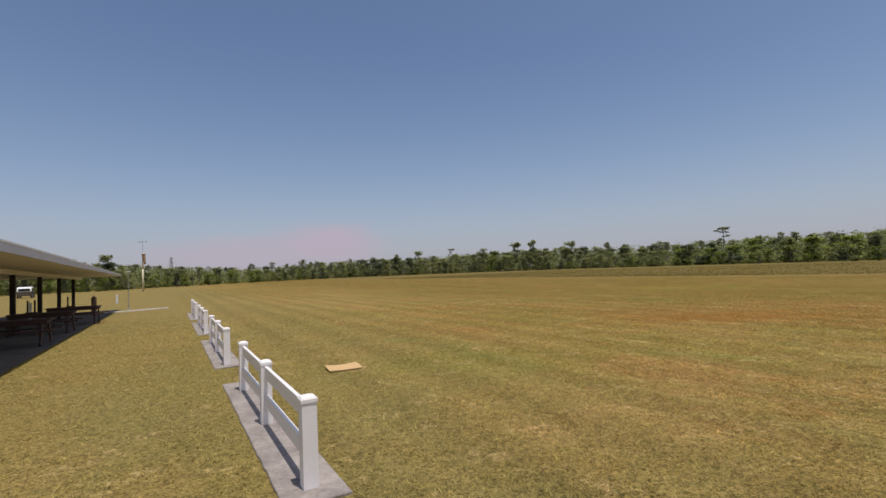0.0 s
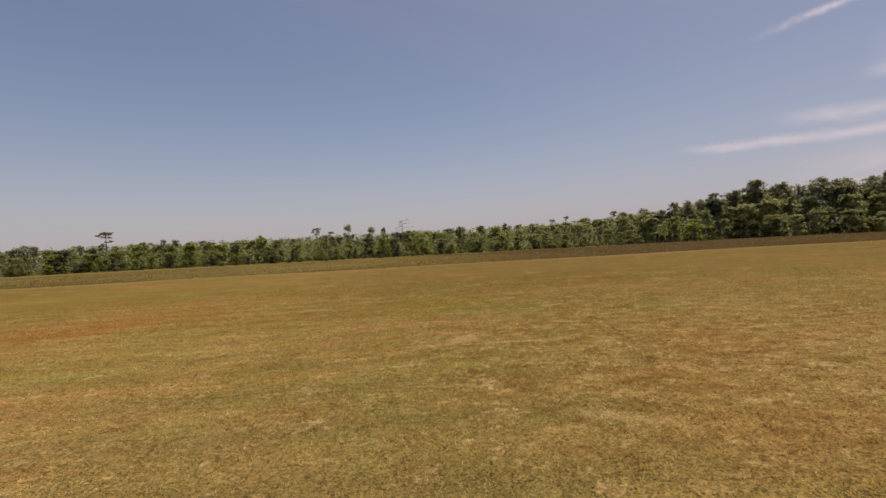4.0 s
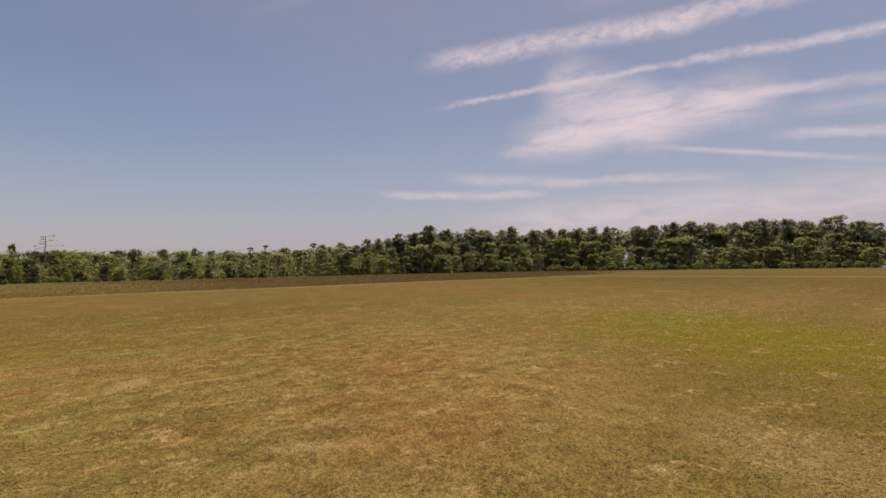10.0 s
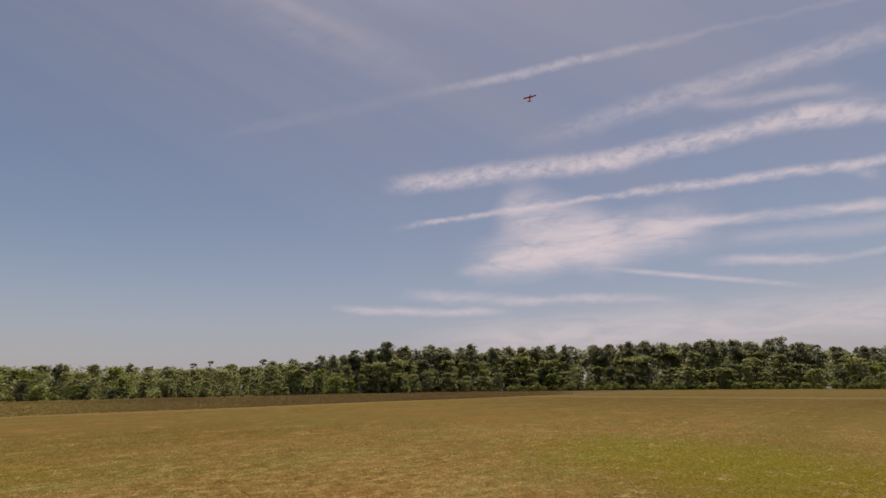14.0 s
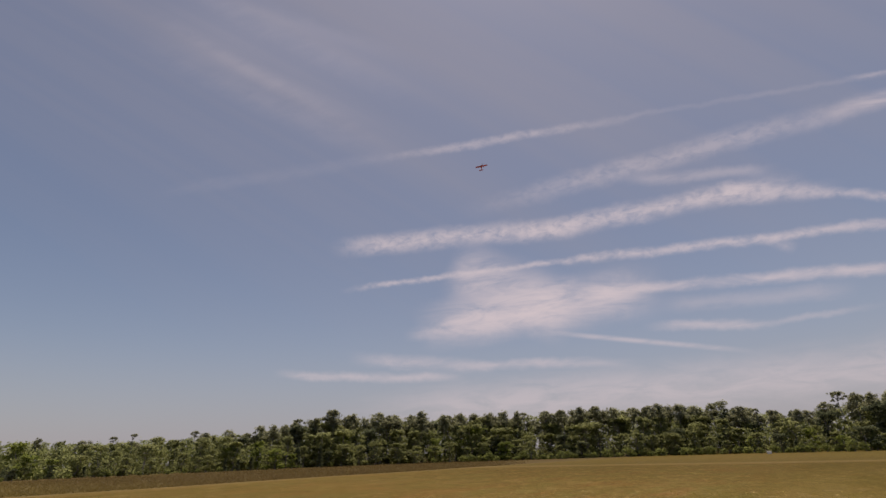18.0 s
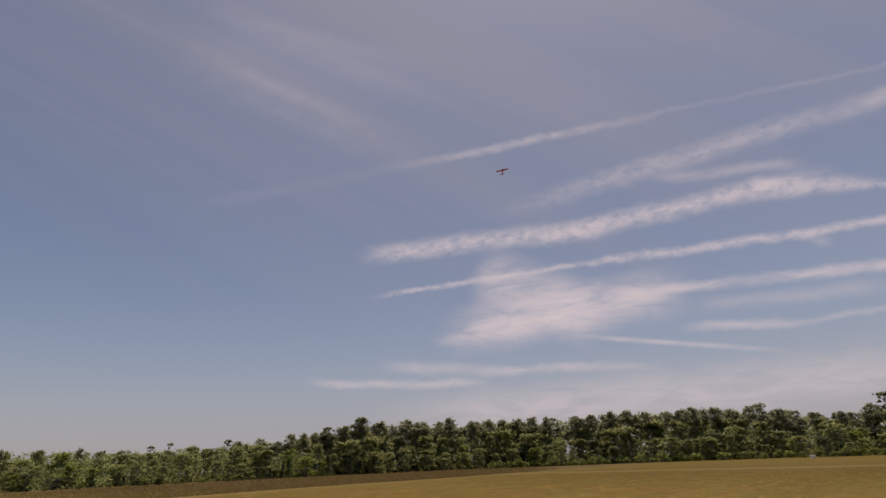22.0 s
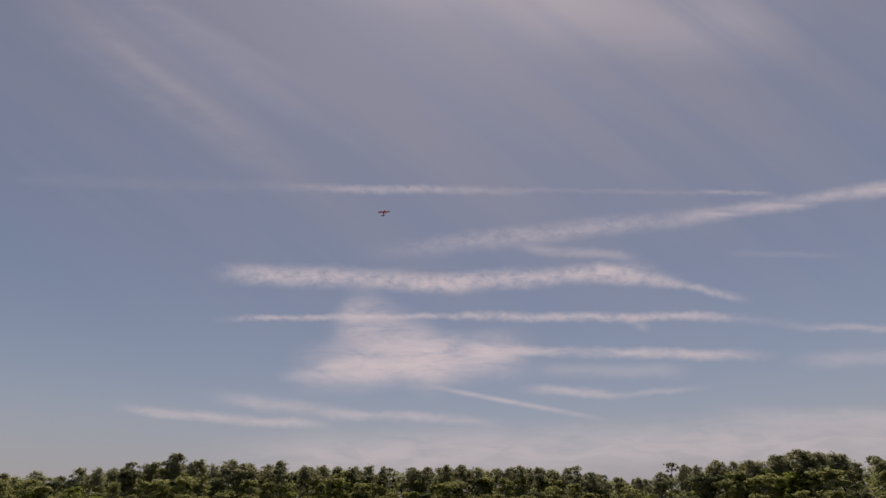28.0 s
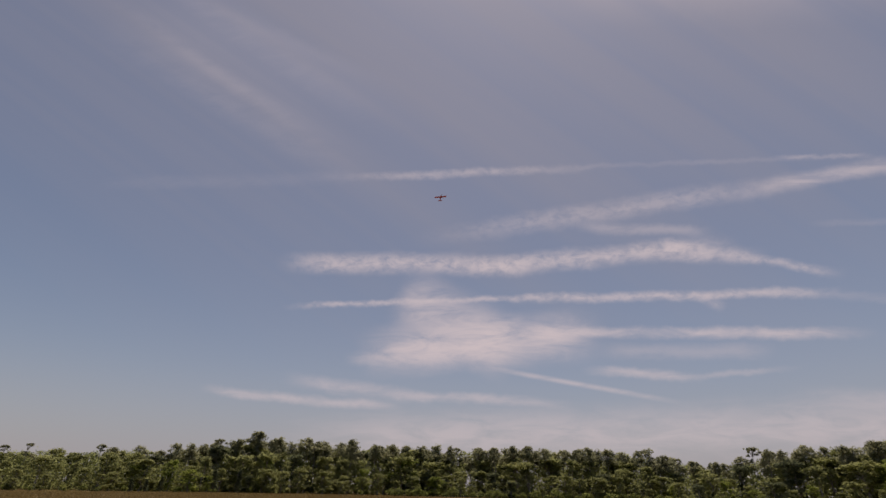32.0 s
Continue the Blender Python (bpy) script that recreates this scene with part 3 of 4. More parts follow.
def oriented(at, along=ALONG, z=0.0):
    """A pose whose x runs along the given direction, at a place on the ground."""
    return Matrix.Translation((at.x, at.y, z)) @ Matrix.Rotation(math.atan2(along.y, along.x), 4, "Z")




# ---- ground: one sheet to the horizon ----
def ground_sheet():
    radii = np.concatenate([np.linspace(0, 30, 31), np.geomspace(34, 4500, 40)])
    turns = np.radians(np.arange(0, 360, 4))
    verts, faces = [(0, 0, 0)], []
    for r in radii[1:]:
        for a in turns:
            z = 0.05 * noise.noise((r * math.cos(a) * 0.06, r * math.sin(a) * 0.06, 0)) * min(1, max(0, (r - 24) / 20))
            verts.append((r * math.cos(a), r * math.sin(a), z))
    n = len(turns)
    me = bpy.data.meshes.new("ground")
    for i in range(n):
        faces.append((0, 1 + i, 1 + (i + 1) % n))
    for k in range(len(radii) - 2):
        for i in range(n):
            a, b = 1 + k * n + i, 1 + k * n + (i + 1) % n
            faces.append((a, a + n, b + n, b))
    me.from_pydata(verts, [], faces)
    me.materials.append(turf)
    me.shade_smooth()
    return tagged(new("ground", me), "mown airfield grass, green, straw-coloured and rusty in patches", "ground", kind="structure")


ground_sheet()


# ---- fence of short white sections on concrete strips ----
FENCE = Vector((-1.87, 3.92, 0))
PERIOD, BAY, POST, POST_H = 6.55, 2.0, 0.125, 0.725


def fence_section(m):
    sec = thing("fence_section", m, "short white vinyl two-rail fence section on a concrete strip", "fence", "white fence along the field")
    for i in range(3):
        x = i * BAY
        post = part("post", boxed(x - POST / 2, -POST / 2, 0.024, x + POST / 2, POST / 2, POST_H, bevel=0.006), vinyl, sec)
        bm = boxed(x - 0.069, -0.069, POST_H - 0.012, x + 0.069, 0.069, POST_H + 0.022, bevel=0.003)
        ring(bm, [[(x + sx * w, sy * w, z) for sx, sy in ((-1, -1), (1, -1), (1, 1), (-1, 1))] for w, z in ((0.065, POST_H + 0.02), (0.058, POST_H + 0.034), (0.010, POST_H + 0.050))])
        part("cap", bm, vinyl, post)
    for i in range(2):
        for z in (0.23, 0.56):
            part("rail", boxed(i * BAY + POST / 2 - 0.004, -0.019, z, (i + 1) * BAY - POST / 2 + 0.004, 0.019, z + 0.14, bevel=0.005), vinyl, sec)
    return sec


def strip_slab(m):
    strip = thing("concrete_strip", m, "weathered grey concrete strip under the white fence", "concrete strip", "concrete strips under the fence")
    r = random.Random(3)
    for x0, x1 in ((-0.28, 1.86), (1.875, 4.64)):
        loop, n = [], 18
        for side in (1, -1):
            for i in range(n + 1):
                f = i / n if side == 1 else 1 - i / n
                rag = 0.0 if i in (0, n) else r.uniform(-0.006, 0.006)
                loop.append((x0 + f * (x1 - x0), side * (0.25 if side > 0 else 0.27) + rag))
        mid = (x0 + x1) / 2
        secs = [[(x, y, z) for x, y in loop] for z in (-0.08, 0.018)] + [[(mid + (x - mid) * 0.994, y * 0.97, 0.026) for x, y in loop]]
        part("slab", ring(bmesh.new(), secs), concrete, strip)
    return strip


first_section, first_slab = None, None
for k in range(4):
    m = oriented(FENCE + ALONG * (PERIOD * k))
    if k == 0:
        first_section, first_slab = fence_section(m), strip_slab(m)
    else:
        copy_thing(first_section, m)
        copy_thing(first_slab, m)


# ---- plywood board lying on the grass ----
def plywood_board():
    bm = bmesh.new()
    n = 8
    top, low = [], []
    for j in range(n + 1):
        for i in range(n + 1):
            x, y = (i / n - 0.5) * 0.60, (j / n - 0.5) * 0.47
            z = 0.022 + 0.026 * (x / 0.3) ** 2 * (0.6 + y) + 0.02 * y
            top.append(bm.verts.new((x, y, z + 0.010)))
            low.append(bm.verts.new((x, y, z - 0.004)))
    w = n + 1
    for j in range(n):
        for i in range(n):
            q = (j * w + i, j * w + i + 1, (j + 1) * w + i + 1, (j + 1) * w + i)
            bm.faces.new([top[k] for k in q])
            bm.faces.new([low[k] for k in q[::-1]])
    rim = [i for i in range(w)] + [j * w + n for j in range(1, w)] + [n * w + i for i in range(n - 1, -1, -1)] + [j * w for j in range(n - 1, 0, -1)]
    for a, b in zip(rim, rim[1:] + rim[:1]):
        bm.faces.new((top[a], low[a], low[b], top[b]))
    bmesh.ops.recalc_face_normals(bm, faces=bm.faces)
    ob = part("board", bm, plywood, smooth=False)
    ob.matrix_basis = pose(-2.76, 8.8, 0.0, 0, 0, 26)
    return tagged(ob, "warped tan plywood board lying on the grass", "board")


plywood_board()


# ---- open pavilion with its tables ----
SHED = Vector((-11.35, 8.88, 0))          # on the line of the front posts
NEAR, SPLIT, FAR = -6.0, 6.1, 24.2


def eave(x):
    """Height of the roof's underside along the pavilion; it falls towards the far end."""
    return float(np.interp(x, (NEAR, SPLIT, FAR), (2.535, 2.405, 2.225)))


def pavilion():
    m = oriented(SHED)
    shed = thing("pavilion", m, "open-sided pavilion with a flat pale roof on dark posts", "pavilion")
    def wedge(x0, x1, y0, y1, low, high0, high1):
        e0, e1 = eave(x0), eave(x1)
        return ring(bmesh.new(), [[(x0, y0, e0 + low), (x0, y1, e0 + low), (x0, y1, e0 + high0), (x0, y0, e0 + high0)],
                                  [(x1, y0, e1 + low), (x1, y1, e1 + low), (x1, y1, e1 + high1), (x1, y0, e1 + high1)]])

    for x0, x1, high0, high1, label in ((NEAR, SPLIT - 0.003, 0.20, 0.19, "pale metal roof deck"), (SPLIT + 0.003, FAR, 0.18, 0.08, "pale metal roof deck sloping to its far end")):
        part("roof", wedge(x0, x1, -1.70, 7.0, 0.03, high0, high1), roof_mat, shed, label)
        for k in range(3):
            xa, xb = x0 + (x1 - x0) / 3 * k + 0.004, x0 + (x1 - x0) / 3 * (k + 1) - 0.004
            ha, hb = high0 + (high1 - high0) * k / 3, high0 + (high1 - high0) * (k + 1) / 3
            part("soffit", wedge(xa, xb, -1.68, 6.98, 0.0, 0.027, 0.027), soffit_mat, shed, "cream underside of the roof")
            part("fascia", wedge(xa, xb, -1.75, -1.705, -0.03, ha - 0.01, hb - 0.01), fascia_mat, shed, "grey metal fascia board")
            part("drip_edge", wedge(xa, xb, -1.762, -1.752, ha - 0.035, ha + 0.004, hb + 0.004), white_paint, shed, "bright metal drip edge")
        for y in (0.4, 5.6):
            part("beam", wedge(x0 + 0.3, x1 - 0.02, y - 0.06, y + 0.06, -0.16, -0.004, -0.004), soffit_mat, shed, "cream beam under the roof")
    part("fascia", boxed(FAR + 0.003, -1.75, eave(FAR) - 0.03, FAR + 0.05, 7.05, eave(FAR) + 0.07, bevel=0.004), fascia_mat, shed)
    for y in (0.4, 5.6):
        for k in range(7):
            x = 1.2 + (k - 1) * 4.1
            part("post", boxed(x - 0.075, y - 0.075, 0.04, x + 0.075, y + 0.075, eave(x + 0.08) - 0.161, bevel=0.008), dark_post, shed, "dark stained post")
    return shed


pavilion()
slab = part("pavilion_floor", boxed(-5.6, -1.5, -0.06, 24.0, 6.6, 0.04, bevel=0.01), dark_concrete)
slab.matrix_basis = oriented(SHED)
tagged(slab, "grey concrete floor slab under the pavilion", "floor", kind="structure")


def picnic_table(m):
    tb = thing("picnic_table", m, "dark stained wooden picnic table under the pavilion", "picnic table", "picnic tables under the pavilion")
    for k in range(5):
        y = -0.36 + k * 0.146
        part("plank", boxed(-0.95, y, 0.71, 0.95, y + 0.138, 0.755, bevel=0.004), dark_wood, tb)
    for side in (-1, 1):
        for k in range(2):
            y = side * 0.62 + (k - 1) * 0.142
            part("seat_plank", boxed(-0.95, y, 0.41, 1.12, y + 0.134, 0.455, bevel=0.004), dark_wood, tb)
    for y in (-0.35, 0.332):
        part("apron", boxed(-0.9, y, 0.60, 0.9, y + 0.03, 0.709, bevel=0.003), dark_wood, tb)
    for x in (-0.8, 0.8):
        for side in (-1, 1):
            bm = bmesh.new()
            turn = Matrix.Translation((x + side * 0.025, side * 0.42, 0.36)) @ Matrix.Rotation(side * radians(26), 4, "X")
            box(bm, -0.024, -0.085, -0.39, 0.024, 0.085, 0.385, bevel=0.004, m=turn)
            part("leg", bm, dark_wood, tb)
        part("crossbar", boxed(x - 0.07, -0.74, 0.32, x - 0.048, 0.74, 0.409, bevel=0.004), dark_wood, tb)
        part("batten", boxed(x + 0.055, -0.34, 0.64, x + 0.09, 0.34, 0.709, bevel=0.004), dark_wood, tb)
    return tb


def cradle(m):
    """Two upright bars on a foot that hold a model aircraft by its tail."""
    c = thing("aircraft_cradle", m, "dark wooden stand with two upright bars on the table", "stand", "stands on the tables")
    part("foot", boxed(-0.12, -0.16, 0.0, 0.12, 0.16, 0.04, bevel=0.004), dark_wood, c)
    for y in (-0.10, 0.10):
        part("upright", boxed(-0.025, y - 0.025, 0.04, 0.025, y + 0.025, 0.46, bevel=0.006), dark_wood, c)
    return c


table0 = cradle0 = None
for k in range(1, 4):
    at = SHED + ALONG * (0.95 + 4.05 * k) + OUT * (0.85 if k == 3 else 0.5)
    m = oriented(at, OUT, 0.04)
    table0, made = (picnic_table(m), True) if table0 is None else (table0, False)
    if not made:
        copy_thing(table0, m)
    if k in (2, 3):
        mc = oriented(at - OUT * (0.32 if k == 2 else 0.13), OUT, 0.80)
        if cradle0 is None:
            cradle0 = cradle(mc @ pose(0, 0, 0, 0, 0, 90))
        else:
            copy_thing(cradle0, mc @ pose(0, 0, 0, 0, 0, 90))


# ---- things beyond the pavilion ----
def kerb():
    at = Vector((-20.5, 28.6, 0))
    ob = part("kerb_strip", boxed(-2.0, -0.14, -0.06, 2.0, 0.14, 0.07, bevel=0.02), pale_concrete)
    ob.matrix_basis = oriented(at, Vector((0.62, 0.79, 0)).normalized())
    return tagged(ob, "pale concrete kerb strip lying in the grass", "kerb")


kerb()


def windsock_pole():
    at = from_start(33.9, 105)
    w = thing("windsock_pole", Matrix.Translation(at), "tall white pole with a limp faded orange windsock", "windsock")
    bm = bmesh.new()
    tube(bm, (0, 0, 0), (0, 0, 4.2), 0.15, 0.13, 12)
    tube(bm, (0, 0, 4.2), (0, 0, 7.2), 0.13, 0.11, 12)
    part("pole", bm, cream_paint, w, "cream painted pole", smooth=True)
    part("mast", tube(bmesh.new(), (0, 0, 7.2), (0, 0, 9.3), 0.03, 0.02, 8), galvanised, w)
    bm = bmesh.new()
    tube(bm, (-0.75, 0, 9.3), (0.75, 0, 9.36), 0.035, 0.035, 8)
    for x in (-0.72, 0.0, 0.72):
        tube(bm, (x, 0, 9.22), (x, 0, 9.5), 0.07, 0.03, 8)
    part("vane", bm, galvanised, w, "grey crossbar with small cups")
    bm = bmesh.new()
    for k in range(18):
        a0, a1 = k * math.tau / 18, (k + 1) * math.tau / 18
        tube(bm, (0.12 + 0.32 * math.cos(a0), 0.32 * math.sin(a0), 7.0), (0.12 + 0.32 * math.cos(a1), 0.32 * math.sin(a1), 7.0), 0.05, 0.05, 5)
    part("hoop", bm, rust_cloth, w, "rusty hoop")
    secs = []
    for k in range(9):
        f = k / 8
        secs.append([(0.12 + 0.35 * f + (0.30 - 0.14 * f) * (1 + 0.25 * math.sin(3 * a + 5 * f)) * math.cos(a), (0.30 - 0.16 * f) * math.sin(a), 7.0 - 1.9 * f) for a in [i * math.tau / 12 for i in range(12)]])
    part("windsock", ring(bmesh.new(), secs), rust_cloth, w, "limp faded orange windsock", smooth=True)


windsock_pole()


def stake(name, at, h, half, mat, label, category):
    bm = boxed(-half, -half, 0, half, half, h, bevel=half * 0.2)
    tube(bm, (0, 0, h), (0, 0, h + half), half * 0.95, half * 0.3, 4)
    ob = part(name, bm, mat)
    ob.matrix_basis = Matrix.Translation(at)
    return tagged(ob, label, category)


stake("marker_stake", from_start(36.1, 50.0), 0.72, 0.06, white_paint, "short white marker stake in the grass", "stake")
stake("marker_stake", from_start(42.6, 33.0), 0.9, 0.04, white_paint, "pale marker stake in the grass beyond the pavilion", "stake")
stake("wooden_bollard", from_start(37.95, 36.0), 0.95, 0.10, brown_wood, "short thick brown wooden post", "post")


def yard_light():
    y = thing("lamp_post", Matrix.Translation(from_start(35.15, 38.0)), "slim grey lamp post with a small flat head", "lamp post")
    part("base_plate", tube(bmesh.new(), (0, 0, 0), (0, 0, 0.05), 0.14, 0.12, 12), galvanised, y)
    part("pole", tube(bmesh.new(), (0, 0, 0.05), (0, 0, 2.45), 0.022, 0.018, 8), galvanised, y)
    part("head", boxed(-0.16, -0.08, 2.45, 0.16, 0.08, 2.52, bevel=0.02), pale_concrete, y, "small pale head")


yard_light()


# van body added in place of a white curved canopy roof, dark below
def parked_van():
    at = from_start(42.9, 100)
    v = thing("parked_van", oriented(at, Vector((-0.60, 0.80, 0))), "white van shape standing in for a curved canopy roof beyond the pavilion", "van")
    low = [(-2.1, 0.35), (2.1, 0.35), (2.2, 0.85), (1.3, 1.02), (-2.15, 1.02)]
    high = [(-2.12, 1.03), (1.28, 1.03), (0.85, 1.62), (0.2, 1.78), (-1.5, 1.76), (-2.02, 1.5)]
    for name, outline, mat, label in (("lower_body", low, dark_concrete, "dull grey lower body"), ("cabin", high, white_paint, "white cabin and roof")):
        bm = ring(bmesh.new(), [[(x, y, z) for x, z in outline] for y in (-0.86, 0.86)])
        bmesh.ops.bevel(bm, geom=list(bm.edges), offset=0.06, segments=2, affect="EDGES")
        part(name, bm, mat, v, label)
    part("rear_window", boxed(-2.12, -0.7, 1.12, -2.06, 0.7, 1.5, bevel=0.01), car_glass, v, "dark rear window")
    for y in (-0.872, 0.872):
        for x0, x1 in ((-1.85, -0.75), (-0.68, 0.2), (0.27, 0.95)):
            part("window", boxed(x0, y - 0.012, 1.1, x1, y + 0.012, 1.5, bevel=0.01), car_glass, v, "dark window glass")
    for x in (-1.35, 1.4):
        for y in (-0.8, 0.8):
            wheel = part("wheel", tube(bmesh.new(), (x, y - 0.1, 0.32), (x, y + 0.1, 0.32), 0.32, 0.32, 18), black_rubber, v, "black tyre")
            part("rim", tube(bmesh.new(), (x, y - 0.11, 0.32), (x, y + 0.11, 0.32), 0.18, 0.18, 12), galvanised, wheel, "grey rim")


parked_van()


def lattice_tower():
    bm = bmesh.new()
    w = lambda z: 3.2 * (1 - z / 46) + 0.35
    levels = [0, 7, 13, 19, 24, 29, 33, 37, 41]
    for sx in (-1, 1):
        for sy in (-1, 1):
            for a, b in zip(levels, levels[1:]):
                tube(bm, (sx * w(a), sy * w(a), a), (sx * w(b), sy * w(b), b), 0.28, 0.28, 4)
    for a, b in zip(levels, levels[1:]):
        for s in (-1, 1):
            for p0, p1 in (((-w(a), s * w(a), a), (w(b), s * w(b), b)), ((w(a), s * w(a), a), (-w(b), s * w(b), b)), ((s * w(a), -w(a), a), (s * w(b), w(b), b)), ((s * w(a), w(a), a), (s * w(b), -w(b), b))):
                tube(bm, p0, p1, 0.18, 0.18, 4)
    for z, half in ((30, 6.0), (34.5, 5.0), (39, 4.0)):
        tube(bm, (-half, 0, z), (half, 0, z), 0.25, 0.25, 4)
    ob = part("power_pylon", bm, galvanised)
    ob.matrix_basis = Matrix.Translation(polar(31.4, 900))
    return tagged(ob, "grey steel lattice power pylon far beyond the trees", "pylon")


lattice_tower()


def pale_box():
    ob = part("field_marker", boxed(-1.1, -0.3, 0.0, 1.1, 0.3, 0.62, bevel=0.08), white_paint)
    ob.matrix_basis = oriented(polar(MARKER_AZ, 140), Vector((0.74, -0.67, 0)))
    return tagged(ob, "low pale field marker box in front of the shrubs", "marker")


pale_box()


# ---- trees ----
def leaves(centres, radii, count, size, r, outward=None):
    """Many small leaf sprays: triangles in and on clumps, turned mostly outward and up."""
    per = np.repeat(np.arange(len(centres)), count)
    d = r.normal(size=(len(per), 3))
    d /= np.linalg.norm(d, axis=1)[:, None]
    c = np.asarray(centres)[per] + d * (r.random(len(per)) ** 0.36)[:, None] * np.asarray(radii)[per]
    face = d if outward is None else d * 0.4 + np.asarray(outward)[per] * 0.7
    up = face * 0.35 + r.normal(size=c.shape) * 0.42 + np.array((0.0, 0.0, 0.62))
    a = np.cross(up, r.normal(size=c.shape))
    a /= np.linalg.norm(a, axis=1)[:, None]
    b = np.cross(a, up)
    b /= np.linalg.norm(b, axis=1)[:, None]
    s = (size * (0.5 + 1.0 * r.random(len(c))))[:, None]
    v = np.stack([c - a * s * 0.8 - b * s * 0.45, c + a * s * 0.8 - b * s * 0.45, c + b * s * 0.95], 1).reshape(-1, 3)
    return v, np.arange(len(v), dtype=np.int32).reshape(-1, 3)


def lobed(lobes, per, r):
    """Small uneven clumps strewn over the skin of a few large lobes."""
    cs, rs, outs = [], [], []
    for c, w in lobes:
        for _ in range(per):
            q = r.normal(size=3) + np.array((0.0, 0.0, 0.35))
            q /= np.linalg.norm(q)
            cs.append(c + q * w * r.uniform(0.3, 1.2))
            rs.append(np.array((1.0, 1.0, 0.85)) * w.mean() * r.uniform(0.35, 0.62))
            outs.append(q)
    return cs, rs, outs


def limbs(trunk, branches):
    """A tapered, slightly bent trunk and limbs from lists of (from, to, thick, thin)."""
    bm = bmesh.new()
    for a, b, r0, r1 in trunk + branches:
        tube(bm, a, b, r0, r1, 7, False)
    return bm


def bent(h, r, lean=0.25, r0=0.22, r1=0.05):
    """Points of a trunk h high and its pieces."""
    pts = [Vector((0, 0, -0.15))]
    for k in range(1, 6):
        pts.append(Vector((r.normal() * lean * 0.4, r.normal() * lean * 0.4, h * k / 5)))
    rad = np.linspace(r0, r1, 6)
    return pts, [(pts[k], pts[k + 1], rad[k], rad[k + 1]) for k in range(5)]


def on(pts, h, z):
    k = min(4, max(0, int(5 * z / h)))
    f = 5 * z / h - k
    return pts[k].lerp(pts[k + 1], f)


# every kind is 10 m tall and is scaled where it stands
def broadleaf(r, low=2.2, skirt=5):
    pts, trunk = bent(8.0, r, 0.6, 0.2, 0.04)
    lobes, br = [], []
    off = r.uniform(0, math.tau)
    n = 9 if skirt else 8
    for k in range(n):
        f = (k + r.random()) / n
        z = low + (8.9 - low) * f
        a = off + k * 2.4 + r.uniform(-0.9, 0.9)
        d = 2.2 * math.sqrt(max(0.04, 1 - (1.25 * f - 0.35) ** 2)) * r.uniform(0.2, 1.0) * (1 + 0.3 * math.cos(a - off))
        w = r.uniform(0.9, 1.45) * (1.0 - 0.2 * f)
        c = np.array((d * math.cos(a), d * math.sin(a), z))
        br.append((on(pts, 8.0, max(1.2, z - 1.7)), Vector(c), 0.07, 0.02))
        lobes.append((c, np.array((w, w, w * r.uniform(0.65, 1.0)))))
    for k in range(4):
        a, d, w = off + k * 1.7, r.uniform(0.3, 1.5), r.uniform(0.7, 1.15)
        lobes.append((np.array((d * math.cos(a), d * math.sin(a), 9.9 - w * 0.8 - 0.35 * d * r.uniform(0.5, 1.6))), np.array((w, w, w * 0.75))))
    for _ in range(skirt):
        a = r.uniform(0, math.tau)
        d = 2.0 * math.sqrt(r.random())
        lobes.append((np.array((d * math.cos(a), d * math.sin(a), r.uniform(0.6, 2.6))), np.array((0.9, 0.9, 0.9)) * r.uniform(0.7, 1.2)))
    cs, rs, outs = lobed(lobes, 11, r)
    return limbs(trunk, br), leaves(cs, rs, 18, 0.185, r, outs)


def canopy(r):
    return broadleaf(r, 4.6, 0)


def pine(r):
    """A bare stem with a ragged crown: a few flattish tiers of needles, never two alike."""
    low, spread, point = r.uniform(0.60, 0.80), r.uniform(1.1, 1.75), r.uniform(0.0, 0.45)
    pts, trunk = bent(9.5, r, 0.5, 0.16, 0.04)
    lobes, br = [], []
    n = int(r.integers(8, 12))
    for k in range(n):
        f = (k + r.random()) / n
        z = 10 * (low + (0.95 - low) * f)
        reach = spread * (math.sqrt(max(0.06, 1 - (1.5 * f - 0.5) ** 2)) * (1 - point) + point * (1.0 - f)) * r.uniform(0.35, 1.0)
        a = k * 2.4 + r.uniform(-0.8, 0.8)
        root = on(pts, 9.5, z - 0.6)
        tip = Vector((reach * math.cos(a), reach * math.sin(a), z))
        br.append((root, tip, 0.05, 0.015))
        w = r.uniform(0.55, 1.0)
        lobes.append((np.array(tip), np.array((w, w, w * r.uniform(0.6, 0.95)))))
    w = r.uniform(0.55, 0.95)
    lobes.append((np.array((*pts[5].xy, 9.9 - w * 0.6)), np.array((w, w, w * 0.7))))
    for _ in range(4):
        z, a = r.uniform(3.5, 10 * low), r.uniform(0, math.tau)
        br.append((on(pts, 9.5, z), on(pts, 9.5, z) + Vector((0.7 * math.cos(a), 0.7 * math.sin(a), 0.15)), 0.025, 0.01))
    cs, rs, outs = lobed(lobes, 9, r)
    return limbs(trunk, br), leaves(cs, rs, 19, 0.155, r, outs)


